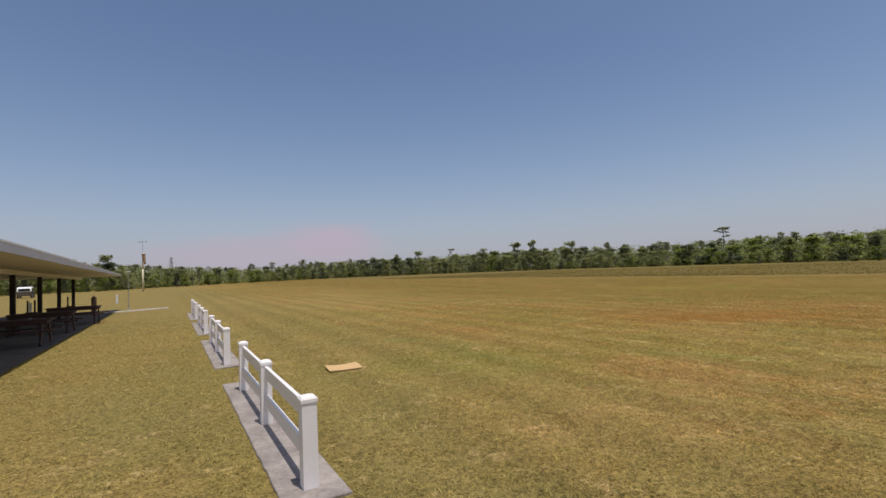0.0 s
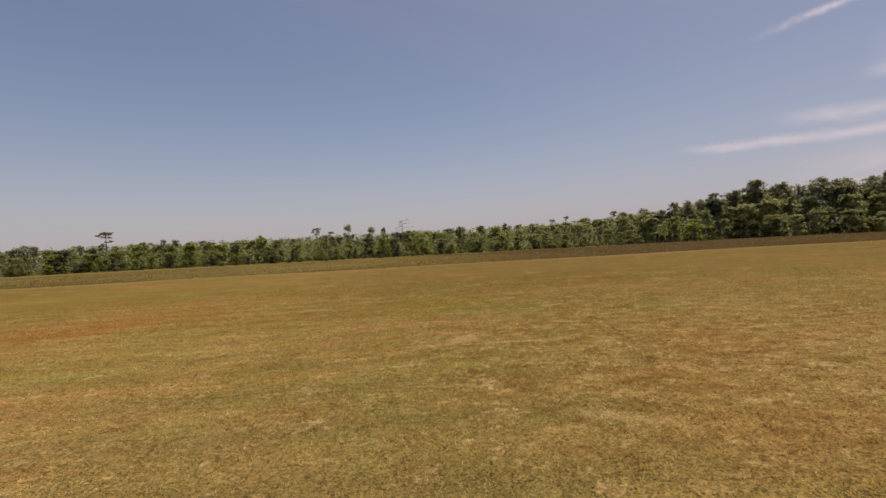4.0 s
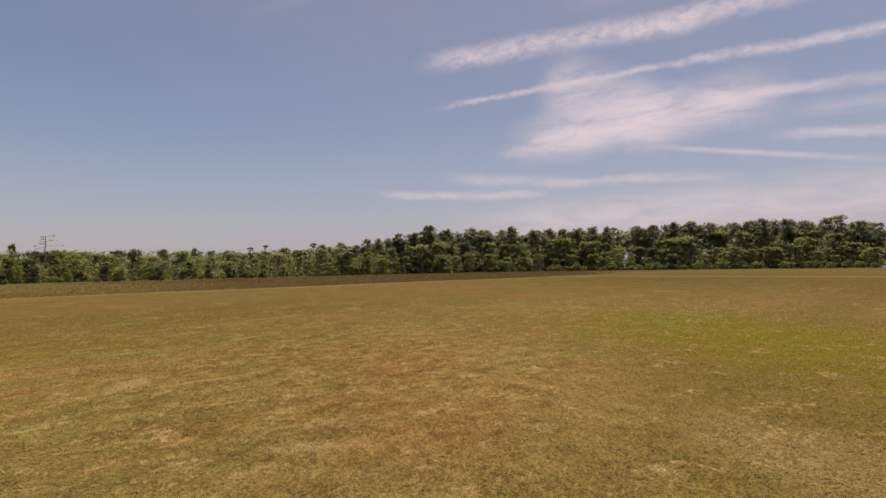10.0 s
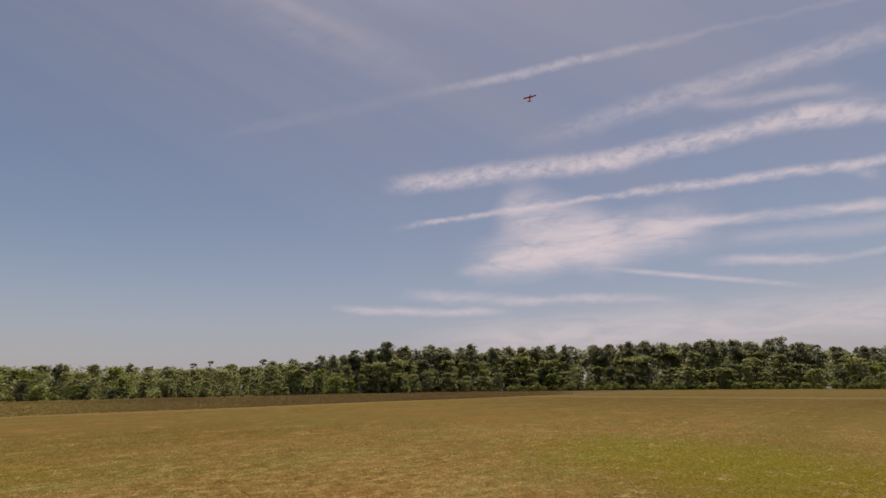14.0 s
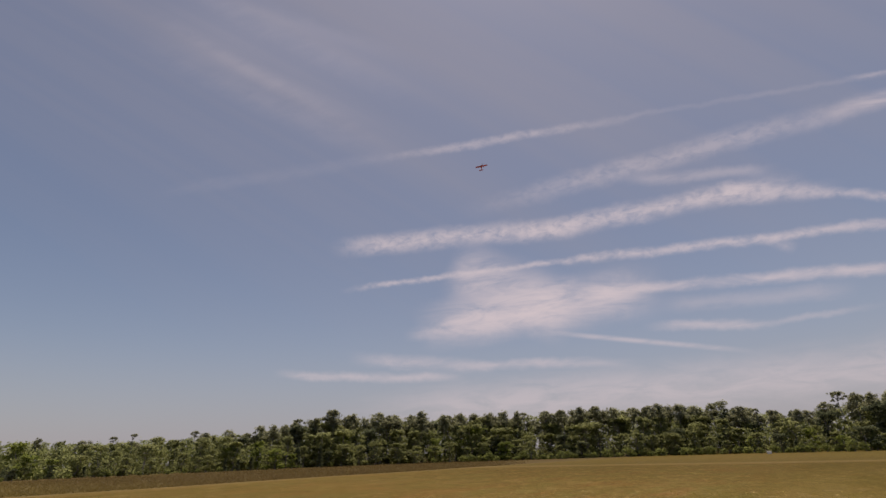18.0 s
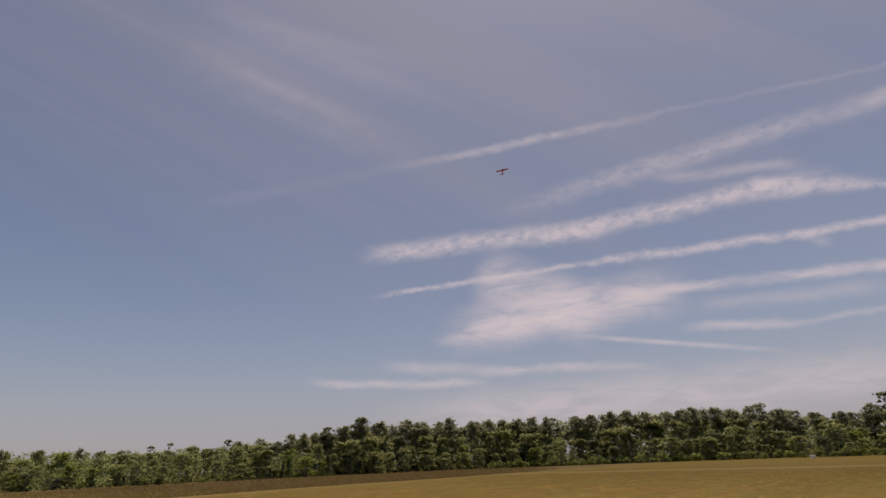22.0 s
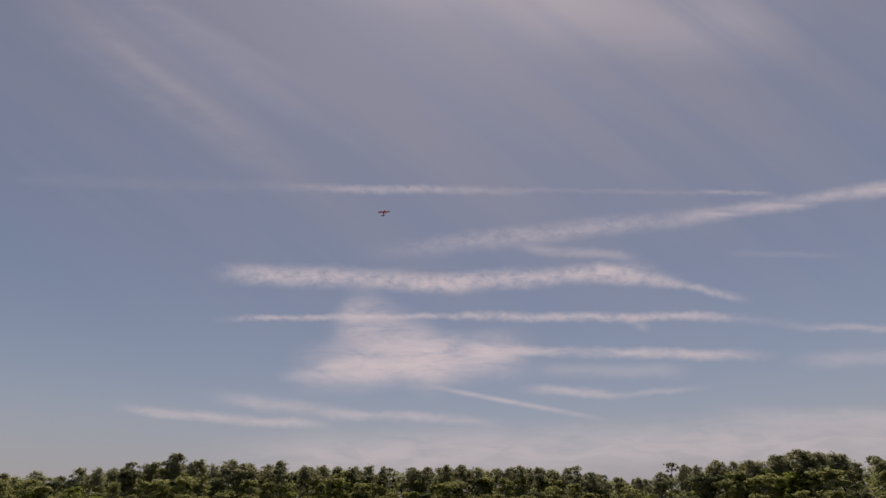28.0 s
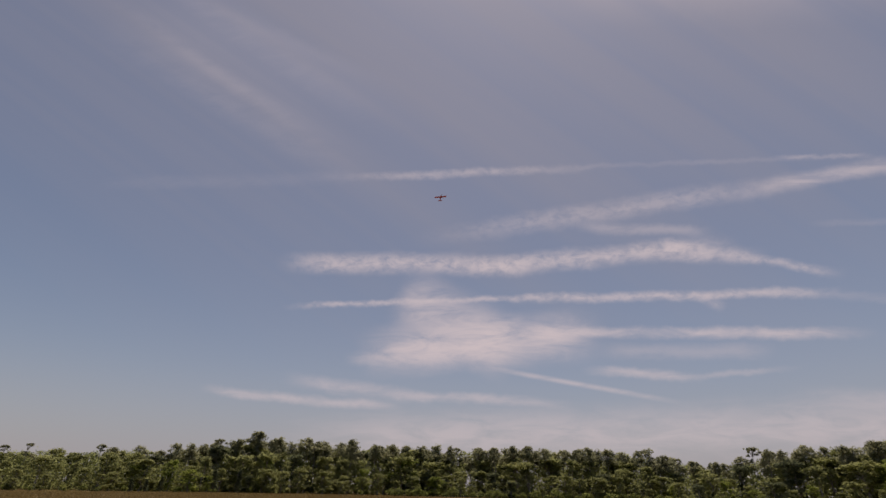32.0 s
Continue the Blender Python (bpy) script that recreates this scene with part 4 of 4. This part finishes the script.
def umbrella(r):
    pts, trunk = bent(9.4, r, 0.4, 0.12, 0.045)
    lobes, br = [], []
    for k in range(9):
        a, d = k * 2.4 + r.uniform(-0.5, 0.5), 1.25 * math.sqrt((k + 0.5) / 9) * r.uniform(0.7, 1.1)
        tip = np.array((d * math.cos(a), d * math.sin(a), 9.65 - 0.38 * d * d + r.uniform(-0.25, 0.1)))
        br.append((on(pts, 9.4, 8.2), Vector(tip), 0.04, 0.015))
        w = r.uniform(0.3, 0.55)
        lobes.append((tip, np.array((w, w, w * 0.45))))
    for k in range(4):
        a = r.uniform(0, math.tau)
        tip = np.array((0.9 * math.cos(a), 0.9 * math.sin(a), r.uniform(7.2, 8.6)))
        br.append((on(pts, 9.4, tip[2] - 0.2), Vector(tip), 0.03, 0.01))
        lobes.append((tip, np.array((0.45, 0.45, 0.2)) * r.uniform(0.6, 1.1)))
    cs, rs, outs = lobed(lobes, 7, r)
    return limbs(trunk, br), leaves(cs, rs, 18, 0.13, r, outs)


def snag(r):
    pts, trunk = bent(9.8, r, 0.3, 0.12, 0.03)
    cs, rs, br = [], [], []
    for k in range(9):
        a, z, d = k * 2.1, 7.0 + 0.33 * k, r.uniform(0.8, 1.9) * (1.15 - 0.09 * k)
        tip = np.array((d * math.cos(a), d * math.sin(a), z + 0.2))
        br.append((on(pts, 9.8, z), Vector(tip), 0.04, 0.012))
        cs.append(tip)
        rs.append(np.array((0.5, 0.5, 0.12)))
    return limbs(trunk, br), leaves(cs, rs, 13, 0.13, r)


def conifer(r):
    pts, trunk = bent(9.6, r, 0.1, 0.18, 0.03)
    cs, rs = [], []
    for k in range(60):
        z = 0.8 + 9.0 * (k / 60)
        w = 1.75 * (1 - z / 10.4) ** 0.8
        a = k * 2.4
        cs.append(np.array((w * math.cos(a) * 0.75, w * math.sin(a) * 0.75, z)))
        rs.append(np.array((0.42 + 0.3 * w, 0.42 + 0.3 * w, 0.45)))
    return limbs(trunk, []), leaves(cs, rs, 26, 0.24, r)


def bush(r):
    cs, rs = [], []
    for k in range(26):
        a, d = r.uniform(0, math.tau), 3.6 * math.sqrt(r.random())
        cs.append(np.array((d * math.cos(a), d * math.sin(a), r.uniform(0.8, 8.2) * (1 - 0.11 * d))))
        rs.append(np.array((2.1, 2.1, 1.6)) * r.uniform(0.6, 1.1))
    stems = [(Vector((0, 0, -0.3)), Vector(cs[k] * np.array((0.8, 0.8, 1))), 0.16, 0.05) for k in range(7)]
    return limbs(stems, []), leaves(cs, rs, 24, 0.55, r)


KINDS = {
    "broadleaf_tree": (broadleaf, 6, leaf_green, "leafy green broadleaf tree at the edge of the wood", "trees at the edge of the wood"),
    "canopy_tree": (canopy, 7, leaf_green, "tall broadleaf tree with a rounded high crown in the wood", "trees at the edge of the wood"),
    "dark_tree": (broadleaf, 3, leaf_dark, "dark green dense broadleaf tree at the edge of the wood", "trees at the edge of the wood"),
    "young_tree": (broadleaf, 3, leaf_fresh, "bright yellow-green young broadleaf tree at the wood's edge", "trees at the edge of the wood"),
    "pine_tree": (pine, 12, leaf_pine, "tall slender pine with a bare trunk above the wood", "pines of the wood"),
    "umbrella_pine": (umbrella, 4, leaf_pine, "tall pine with a flat open crown on a bare stem", "pines of the wood"),
    "half_dead_pine": (snag, 1, leaf_pine, "half-dead pine with sparse bare limbs", "pines of the wood"),
    "dark_conifer": (conifer, 2, leaf_dark, "dark dense cone-shaped evergreen at the wood's edge", "dark evergreens"),
    "shrub": (bush, 4, leaf_shrub, "leafy green shrub in front of the wood", "shrubs before the wood"),
    "dark_shrub": (bush, 2, leaf_dark, "dark dense shrub in front of the wood", "shrubs before the wood"),
}
MASTERS, SOUPS = {}, {}
for kind, (make, n, mat, label, group) in KINDS.items():
    for k in range(n):
        r = np.random.default_rng(100 + 17 * len(SOUPS) + k)
        wood, crown = make(r)
        SOUPS[kind, k] = crown
        MASTERS[kind, k] = (wood, crown)
planted = {}


def plant(kind, k, at, height, width=1.0, turn=0.0):
    """A tree of that kind on the ground; the first one is built, the others are copies."""
    m = Matrix.Translation(at) @ Matrix.Rotation(turn, 4, "Z")
    size = Vector((height / 10 * width, height / 10 * width, height / 10))
    if (kind, k) not in planted:
        make, n, mat, label, group = KINDS[kind]
        wood, (v, f) = MASTERS[kind, k]
        tree = thing(kind, m, label, "shrub" if "shrub" in kind else "tree", group)
        part("stems" if "shrub" in kind else "trunk", wood, bark, tree, "grey-brown bark")
        soup("foliage" if "shrub" in kind else "crown", v, f, mat, tree)
        planted[kind, k] = tree
    else:
        tree = copy_thing(planted[kind, k], m)
    tree.scale = size
    return tree


# bearing, distance to the wood's edge, elevation of the general tree tops
EDGE = np.array([(60, 130, 1.7), (45, 140, 1.7), (37, 145, 2.1), (30, 165, 1.4), (24, 190, 1.1), (13, 220, 1.55), (4, 215, 1.6), (-7, 200, 2.1), (-13, 190, 2.0), (-21, 170, 1.95),
                 (-25, 160, 1.9), (-30, 150, 2.0), (-40, 132, 2.2), (-52, 120, 2.25), (-65, 120, 2.25), (-79, 130, 2.45), (-85, 135, 2.75), (-91, 140, 3.25), (-93, 143, 3.5)])
EDGE = np.vstack([EDGE, [(-97, 149, 4.0), (-103, 154, 4.2), (-106, 156, 4.15), (-114, 160, 4.05), (-126, 165, 4.1), (-131, 165, 3.95), (-139, 165, 3.75), (-142, 160, 3.2),
                         (-144.5, 157, 2.8), (-147, 155, 2.8), (-149.5, 152, 3.7), (-155, 148, 3.85), (-159.5, 145, 4.4), (-162, 144, 4.2), (-166, 140, 3.75), (-180, 135, 3.6)]])
EDGE[:, 2] += np.where(EDGE[:, 0] < -88, 0.16, 0.2)


def edge_at(az):
    return np.interp(-az, -EDGE[:, 0], EDGE[:, 1]), np.interp(-az, -EDGE[:, 0], EDGE[:, 2])


def tall(az, dist, el):
    return 1.75 + dist * math.tan(radians(el))


tr = random.Random(11)
az = 56.0
while az > -176:
    dist, el = edge_at(az)
    bright, deep = -24 > az > -76, az < -90
    for row in range(4):
        d = dist + (tr.uniform(-4, 0), tr.uniform(3, 7), tr.uniform(10, 14), tr.uniform(17, 23))[row]
        top = tall(az, d, el) * (tr.uniform(0.4, 0.75) if az > 16 else tr.uniform(0.25, 0.5), tr.uniform(0.4, 0.85), tr.uniform(0.58, 0.98), tr.uniform(0.84, 1.02) if deep else tr.uniform(0.8, 1.0))[row]
        u = tr.random()
        if row == 0:
            kind = "young_tree" if u < (0.6 if bright else 0.7 if az > 18 else 0.15) else "dark_conifer" if u > 0.93 else "broadleaf_tree"
        elif row == 1:
            kind = "young_tree" if u < (0.6 if bright or az > 18 else 0.1) else "broadleaf_tree" if u < 0.75 else "canopy_tree"
        elif row == 2:
            kind = "young_tree" if bright and u < 0.45 else "pine_tree" if u > (0.8 if deep else 0.9) else "broadleaf_tree" if u < 0.5 else "canopy_tree"
        else:
            kind = "pine_tree" if u < (0.65 if deep or az > -24 else 0.3) else "canopy_tree"
        if kind in ("broadleaf_tree", "canopy_tree", "young_tree") and tr.random() < (0.14 if deep else 0.2):
            kind = "dark_tree"
        wide = {"pine_tree": 1.1, "dark_conifer": 1.2}.get(kind, (1.6, 1.5, 1.25, 1.05)[row]) * tr.uniform(0.75, 1.35)
        plant(kind, tr.randrange(KINDS[kind][1]), polar(az + math.degrees(tr.uniform(-2, 2) / dist), d), top, wide, tr.uniform(0, 6.28))
    az -= math.degrees(3.9 / dist) * tr.uniform(0.6, 1.4)

# more pine crowns that close the canopy where the wood is tallest
az = -88.0
while az > -174:
    dist, el = edge_at(az)
    d = dist + tr.uniform(13, 24)
    plant("pine_tree", tr.randrange(12), polar(az, d), tall(az, d, el) * tr.uniform(0.78, 1.03), tr.uniform(0.8, 1.4), tr.uniform(0, 6.28))
    az -= math.degrees(3.6 / dist) * tr.uniform(0.4, 1.6)

# the trees that stand out above the rest: bearing, elevation of the top, width, extra distance
def stand_out(kind, rows):
    for a, el, wide, far in rows:
        d = edge_at(a)[0] + far + 9
        plant(kind, tr.randrange(KINDS[kind][1]), polar(a, d), tall(a, d, el), wide, tr.uniform(0, 6.28))


stand_out("umbrella_pine", ((0.7, 2.6, 1.15, 8), (-29.0, 3.34, 1.35, 4), (-49.6, 3.12, 1.2, 3), (-51.2, 2.67, 0.8, 3), (-79.1, 3.0, 0.75, 4), (-84.4, 3.2, 0.95, 4), (-94.5, 4.3, 0.9, 3), (-149.1, 4.4, 1.0, 2), (-77.6, 2.75, 0.8, 5)))
stand_out("half_dead_pine", ((-59.7, 3.65, 1.5, 4),))
stand_out("broadleaf_tree", ((37.3, 2.9, 1.1, 6), (40.2, 2.6, 1.2, 6), (4.6, 2.44, 1.0, 5), (-7.2, 3.0, 1.1, 4), (-9.1, 3.1, 0.9, 4), (-13.4, 2.85, 1.0, 4), (-53.2, 3.45, 0.5, -1), (-55.9, 3.05, 0.6, 0), (-57.4, 2.8, 0.55, 0)))
stand_out("pine_tree", ((26.3, 1.3, 1.0, 4), (23.7, 1.58, 1.1, 4), (21.5, 1.7, 1.1, 4), (18.2, 1.88, 1.3, 4), (12.7, 1.8, 1.1, 4), (10.0, 1.85, 1.0, 4), (7.2, 2.1, 1.1, 4), (-3.2, 2.42, 1.1, 4), (-17.5, 2.4, 1.0, 4),
                        (-23.0, 2.2, 0.9, 4), (-34.0, 2.4, 0.9, 4), (-43.5, 2.5, 0.9, 4), (-66.5, 2.5, 0.8, 4), (-72.0, 2.55, 0.8, 4)))
stand_out("pine_tree", ((-87.5, 3.25, 0.8, 4), (-90.6, 3.6, 1.0, 4), (-96.3, 4.35, 0.9, 3), (-98.0, 5.2, 1.15, 2), (-100.3, 4.65, 1.2, 2), (-103.2, 4.78, 1.4, 2), (-104.4, 4.4, 1.0, 3), (-107.9, 4.82, 1.2, 1),
                        (-110.6, 4.2, 0.9, 2), (-112.4, 4.5, 1.0, 2), (-114.0, 4.35, 0.9, 3), (-115.4, 4.25, 0.9, 2), (-117.3, 4.38, 1.1, 2), (-118.9, 4.4, 1.0, 2), (-122.0, 4.28, 1.0, 2)))
stand_out("pine_tree", ((-123.8, 4.4, 1.0, 2), (-125.8, 4.5, 1.0, 2), (-127.4, 4.62, 1.0, 2), (-129.2, 4.35, 1.0, 2), (-132.6, 4.25, 1.0, 2), (-133.8, 4.4, 1.0, 2), (-135.7, 4.25, 1.0, 2), (-139.6, 4.3, 1.2, 1),
                        (-141.3, 3.72, 1.0, 2), (-145.8, 3.05, 0.9, 2), (-151.4, 4.0, 1.0, 3), (-153.4, 4.36, 1.2, 2), (-156.6, 4.0, 1.0, 2), (-158.6, 4.6, 1.0, 2), (-160.2, 4.92, 1.3, 0), (-161.4, 4.7, 1.2, 0), (-162.6, 4.4, 1.0, 0), (-165.4, 4.0, 1.1, 0), (-168.5, 4.2, 1.2, 1)))
stand_out("dark_shrub", ((-70.5, 0.6, 1.0, -5), (-38.2, 0.8, 0.9, -4), (-27.0, 0.9, 1.3, -5), (-30.0, 0.8, 1.3, -5)))
stand_out("shrub", ((-78.6, 0.1, 1.0, -7),))

# more crowns above the tall wood
az = -92.0
while az > -172:
    dist, el = edge_at(az)
    d = dist + tr.uniform(10, 17)
    plant("pine_tree" if tr.random() < 0.85 else "umbrella_pine", tr.randrange(4), polar(az, d), tall(az, d, el + tr.uniform(-0.05, 0.22)), tr.uniform(0.7, 1.05), tr.uniform(0, 6.28))
    az -= tr.uniform(1.0, 2.6)

# low shrubs along the foot of the wood
az = 52.0
while az > -176:
    dist, el = edge_at(az)
    lush = az < -112
    if lush or tr.random() < (0.8 if az > 20 else 0.5):
        d = dist - tr.uniform(3, 9) if lush else dist - tr.uniform(2, 5)
        plant("shrub", tr.randrange(4), polar(az, d), tr.uniform(1.7, 3.4) if lush else tr.uniform(0.9, 2.0), tr.uniform(1.0, 1.6), tr.uniform(0, 6.28))
    az -= tr.uniform(0.7, 1.3) if lush else tr.uniform(1.0, 2.2)


def woods():
    """The depth of the wood behind its edge, too dense to count."""
    vs, fs, base = [], [], 0
    r = np.random.default_rng(5)
    names = [k for k in SOUPS if k[0] in ("broadleaf_tree", "canopy_tree") or k[0] == "pine_tree" and k[1] < 3]
    a = 180.0
    while a > -180:
        dist, el = edge_at(a) if -178 < a < 58 else (135.0, 3.0)
        for row in range(3):
            d = dist + 12 + 9 * row + r.uniform(-3, 3)
            h = tall(a, d, el) * (r.uniform(0.5, 0.72), r.uniform(0.72, 0.88), r.uniform(0.85, 0.97))[row]
            v, f = SOUPS[names[r.integers(len(names))]]
            keep = r.random(len(f)) < 0.3
            v = v.reshape(-1, 3, 3)[keep].reshape(-1, 3)
            turn = r.uniform(0, 6.28)
            w = h / 10 * 1.3
            q = np.stack([(v[:, 0] * math.cos(turn) - v[:, 1] * math.sin(turn)) * w, (v[:, 0] * math.sin(turn) + v[:, 1] * math.cos(turn)) * w, v[:, 2] * h / 10], 1)
            vs.append(q + np.array(polar(a + r.uniform(-0.5, 0.5), d)))
            base += len(v)
        a -= math.degrees((4.2 if -178 < a < 58 else 7.0) / dist)
    # undergrowth between the stems
    n = 11000
    az = r.uniform(-178, 58, n)
    edge, el = np.interp(-az, -EDGE[:, 0], EDGE[:, 1]), np.interp(-az, -EDGE[:, 0], EDGE[:, 2])
    inward = r.random(n)
    depth = edge + 4 + 26 * inward
    top = 1.75 + depth * np.tan(np.radians(el))
    z = 0.3 + top * (0.3 + 0.5 * np.minimum(1.0, 2.0 * inward)) * r.random(n) ** 1.3
    centres = np.stack([-depth * np.sin(np.radians(az)), depth * np.cos(np.radians(az)), z], 1)
    vs.append(leaves(centres, np.full((n, 3), 1.0) * r.uniform(0.7, 1.4, (n, 1)), 16, 0.27, r)[0])
    # the dim depth of the wood
    n = 9000
    az = r.uniform(-178, 58, n)
    edge, el = np.interp(-az, -EDGE[:, 0], EDGE[:, 1]), np.interp(-az, -EDGE[:, 0], EDGE[:, 2])
    depth = edge + 28 + 14 * r.random(n)
    z = (1.75 + depth * np.tan(np.radians(el))) * 0.7 * r.random(n)
    centres = np.stack([-depth * np.sin(np.radians(az)), depth * np.cos(np.radians(az)), z], 1)
    vs.append(leaves(centres, np.full((n, 3), 1.6), 9, 0.55, r)[0])
    v = np.concatenate(vs)
    ob = soup("woods", v, np.arange(len(v), dtype=np.int32).reshape(-1, 3), leaf_mixed)
    return tagged(ob, "dense mixed pine and broadleaf wood behind the field", "woods", kind="stuff")


woods()


# ---- grass ----
def blades(n, places, height, width, lean, r):
    """Single grass blades, each a narrow bent triangle."""
    a = r.uniform(0, math.tau, n)
    side = np.stack([np.cos(a), np.sin(a), np.zeros(n)], 1)
    b = r.uniform(0, math.tau, n)
    h = height * (0.5 + r.random(n))
    tip = places + np.stack([np.cos(b) * lean * h, np.sin(b) * lean * h, h], 1)
    w = (width * (0.6 + 0.8 * r.random(n)))[:, None]
    v = np.stack([places - side * w, places + side * w, tip], 1).reshape(-1, 3)
    return v, np.arange(3 * n, dtype=np.int32).reshape(-1, 3)


def lattice(x, y, cell, r):
    """Smooth random values over the plan, for tufts."""
    g = r.random((512, 512))
    u, v = x / cell, y / cell
    i, j = np.floor(u).astype(int), np.floor(v).astype(int)
    fu, fv = u - i, v - j
    fu, fv = fu * fu * (3 - 2 * fu), fv * fv * (3 - 2 * fv)
    i, j, i1, j1 = i % 512, j % 512, (i + 1) % 512, (j + 1) % 512
    return (g[i, j] * (1 - fu) + g[i1, j] * fu) * (1 - fv) + (g[i, j1] * (1 - fu) + g[i1, j1] * fu) * fv


def near_grass():
    r = np.random.default_rng(21)
    n = 980000
    a = np.where(r.random(n) < 0.9, r.uniform(-172, 52, n) + r.normal(0, 10, n), r.uniform(-180, 180, n))
    d = 0.1 + 27.7 * (1 - np.sqrt(1 - r.random(n) ** 1.25))
    x, y = -d * np.sin(np.radians(a)), d * np.cos(np.radians(a))
    px, py = x - FENCE.x, y - FENCE.y
    s, o = px * ALONG.x + py * ALONG.y, px * OUT.x + py * OUT.y
    pad = (np.abs(o) < 0.29) & (s > -0.3) & (np.mod(s + 0.3, PERIOD) < 4.95)
    px, py = x - SHED.x, y - SHED.y
    floor = (px * OUT.x + py * OUT.y < 1.55)
    board = np.hypot(x + 2.76, y - 8.8) < 0.4
    keep = ~(pad | floor | board)
    tuft = lattice(0.8 * x + 0.6 * y, 0.8 * y - 0.6 * x, 0.07, r) * 0.5 + lattice(0.6 * x - 0.8 * y, 0.6 * y + 0.8 * x, 0.31, r) * 0.5
    keep &= r.random(n) < np.clip(0.8 + 0.8 * (tuft - 0.5), 0.3, 1)
    tuft = tuft[keep]
    p = np.stack([x, y, np.full(n, -0.004)], 1)[keep]
    d = np.maximum(d[keep], 2.5)
    straw = r.random(len(p)) < 0.07
    v, f = blades(len(p), p, (0.013 + 0.0005 * d) * (0.6 + 1.0 * tuft) * np.where(straw, 1.7, 1.0), (0.0030 + 0.0005 * d) * np.where(straw, 1.3, 1.0), 2.4, r)
    ob = soup("grass", v, f, blade_mat)
    return tagged(ob, "short mown grass, green and straw-coloured blades", "grass", kind="stuff")


def rough_grass():
    r = np.random.default_rng(22)
    n = 150000
    lane = 48.2 + 62 * r.random(n) ** 1.5
    run = r.uniform(-150, 120, n)
    x, y = OUT.x * lane + ALONG.x * run, OUT.y * lane + ALONG.y * run
    az = np.degrees(np.arctan2(-x, y))
    keep = np.hypot(x, y) < np.interp(-az, -EDGE[:, 0], EDGE[:, 1]) + 2
    keep &= az > -112 - 8 * r.random(n)
    p = np.stack([x, y, np.full(n, -0.03)], 1)[keep]
    short = np.interp(run[keep], (-30.0, 5.0), (1.0, 0.5))
    v, f = blades(len(p), p, (0.16 + 0.12 * r.random(len(p))) * short, np.full(len(p), 0.05), 1.6, r)
    ob = soup("rough_grass", v, f, wild_mat)
    return tagged(ob, "tall rough brown grass between the field and the wood", "grass", kind="stuff")


near_grass()
rough_grass()


# ---- the model aeroplane in flight ----
def aeroplane():
    e = thing("model_aeroplane", PLANE, "red high-wing model aeroplane flying over the field", "model aeroplane")
    secs = []
    for x, w, h, z in ((-0.62, 0.012, 0.02, 0.03), (-0.55, 0.02, 0.035, 0.025), (-0.1, 0.055, 0.075, 0.0), (0.1, 0.065, 0.095, 0.0), (0.3, 0.062, 0.085, -0.005), (0.44, 0.05, 0.06, -0.01), (0.5, 0.03, 0.04, -0.01)):
        secs.append([(x, w * math.cos(a) * 1.0, z + h * math.sin(a)) for a in [i * math.tau / 12 for i in range(12)]])
    part("fuselage", ring(bmesh.new(), secs), red_film, e, smooth=True)

    def surface(x0, chord, span, thick, z, taper=0.85):
        prof = [(0.0, 0.0), (0.12, 0.55), (0.35, 0.75), (0.7, 0.4), (1.0, 0.03), (0.6, -0.18), (0.2, -0.25)]
        return ring(bmesh.new(), [[(x0 - chord * f * cx, y, z + thick * cz) for cx, cz in prof] for y, f in ((-span / 2, taper), (-span * 0.46, 0.97), (span * 0.46, 0.97), (span / 2, taper))])

    part("wing", surface(0.22, 0.27, 1.5, 0.045, 0.1), red_film, e, "red high wing")
    part("tailplane", surface(-0.46, 0.17, 0.52, 0.014, 0.035), red_film, e)
    fin = [(-0.44, 0.05), (-0.55, 0.2), (-0.63, 0.22), (-0.66, 0.05), (-0.63, 0.02)]
    part("fin", ring(bmesh.new(), [[(x, y, z) for x, z in fin] for y in (-0.007, 0.007)]), red_film, e)
    part("spinner", tube(bmesh.new(), (0.5, 0, -0.01), (0.57, 0, -0.01), 0.035, 0.004, 12), white_paint, e, "white spinner", smooth=True)
    bm = bmesh.new()
    box(bm, 0.525, -0.17, -0.025, 0.533, 0.17, 0.005, bevel=0.003, m=Matrix.Translation((0, 0, 0)) @ Matrix.Rotation(0.5, 4, "X"))
    part("propeller", bm, black_rubber, e, "black propeller")
    for s in (-1, 1):
        part("landing_leg", tube(bmesh.new(), (0.2, s * 0.05, -0.07), (0.23, s * 0.19, -0.2), 0.01, 0.007, 6), galvanised, e)
        part("wheel", tube(bmesh.new(), (0.23, s * 0.18, -0.21), (0.23, s * 0.215, -0.21), 0.055, 0.055, 16), black_rubber, e, "black wheel")
        part("wing_strut", tube(bmesh.new(), (0.12, s * 0.06, -0.05), (0.12, s * 0.38, 0.095), 0.008, 0.008, 6), galvanised, e)
    part("tail_wheel", tube(bmesh.new(), (-0.6, -0.01, -0.035), (-0.6, 0.01, -0.035), 0.025, 0.025, 10), black_rubber, e)


PLANE = Matrix.Translation(polar(-117.0, 49.4, 34.0)) @ pose(0, 0, 0, 14, -8, 160)
aeroplane()
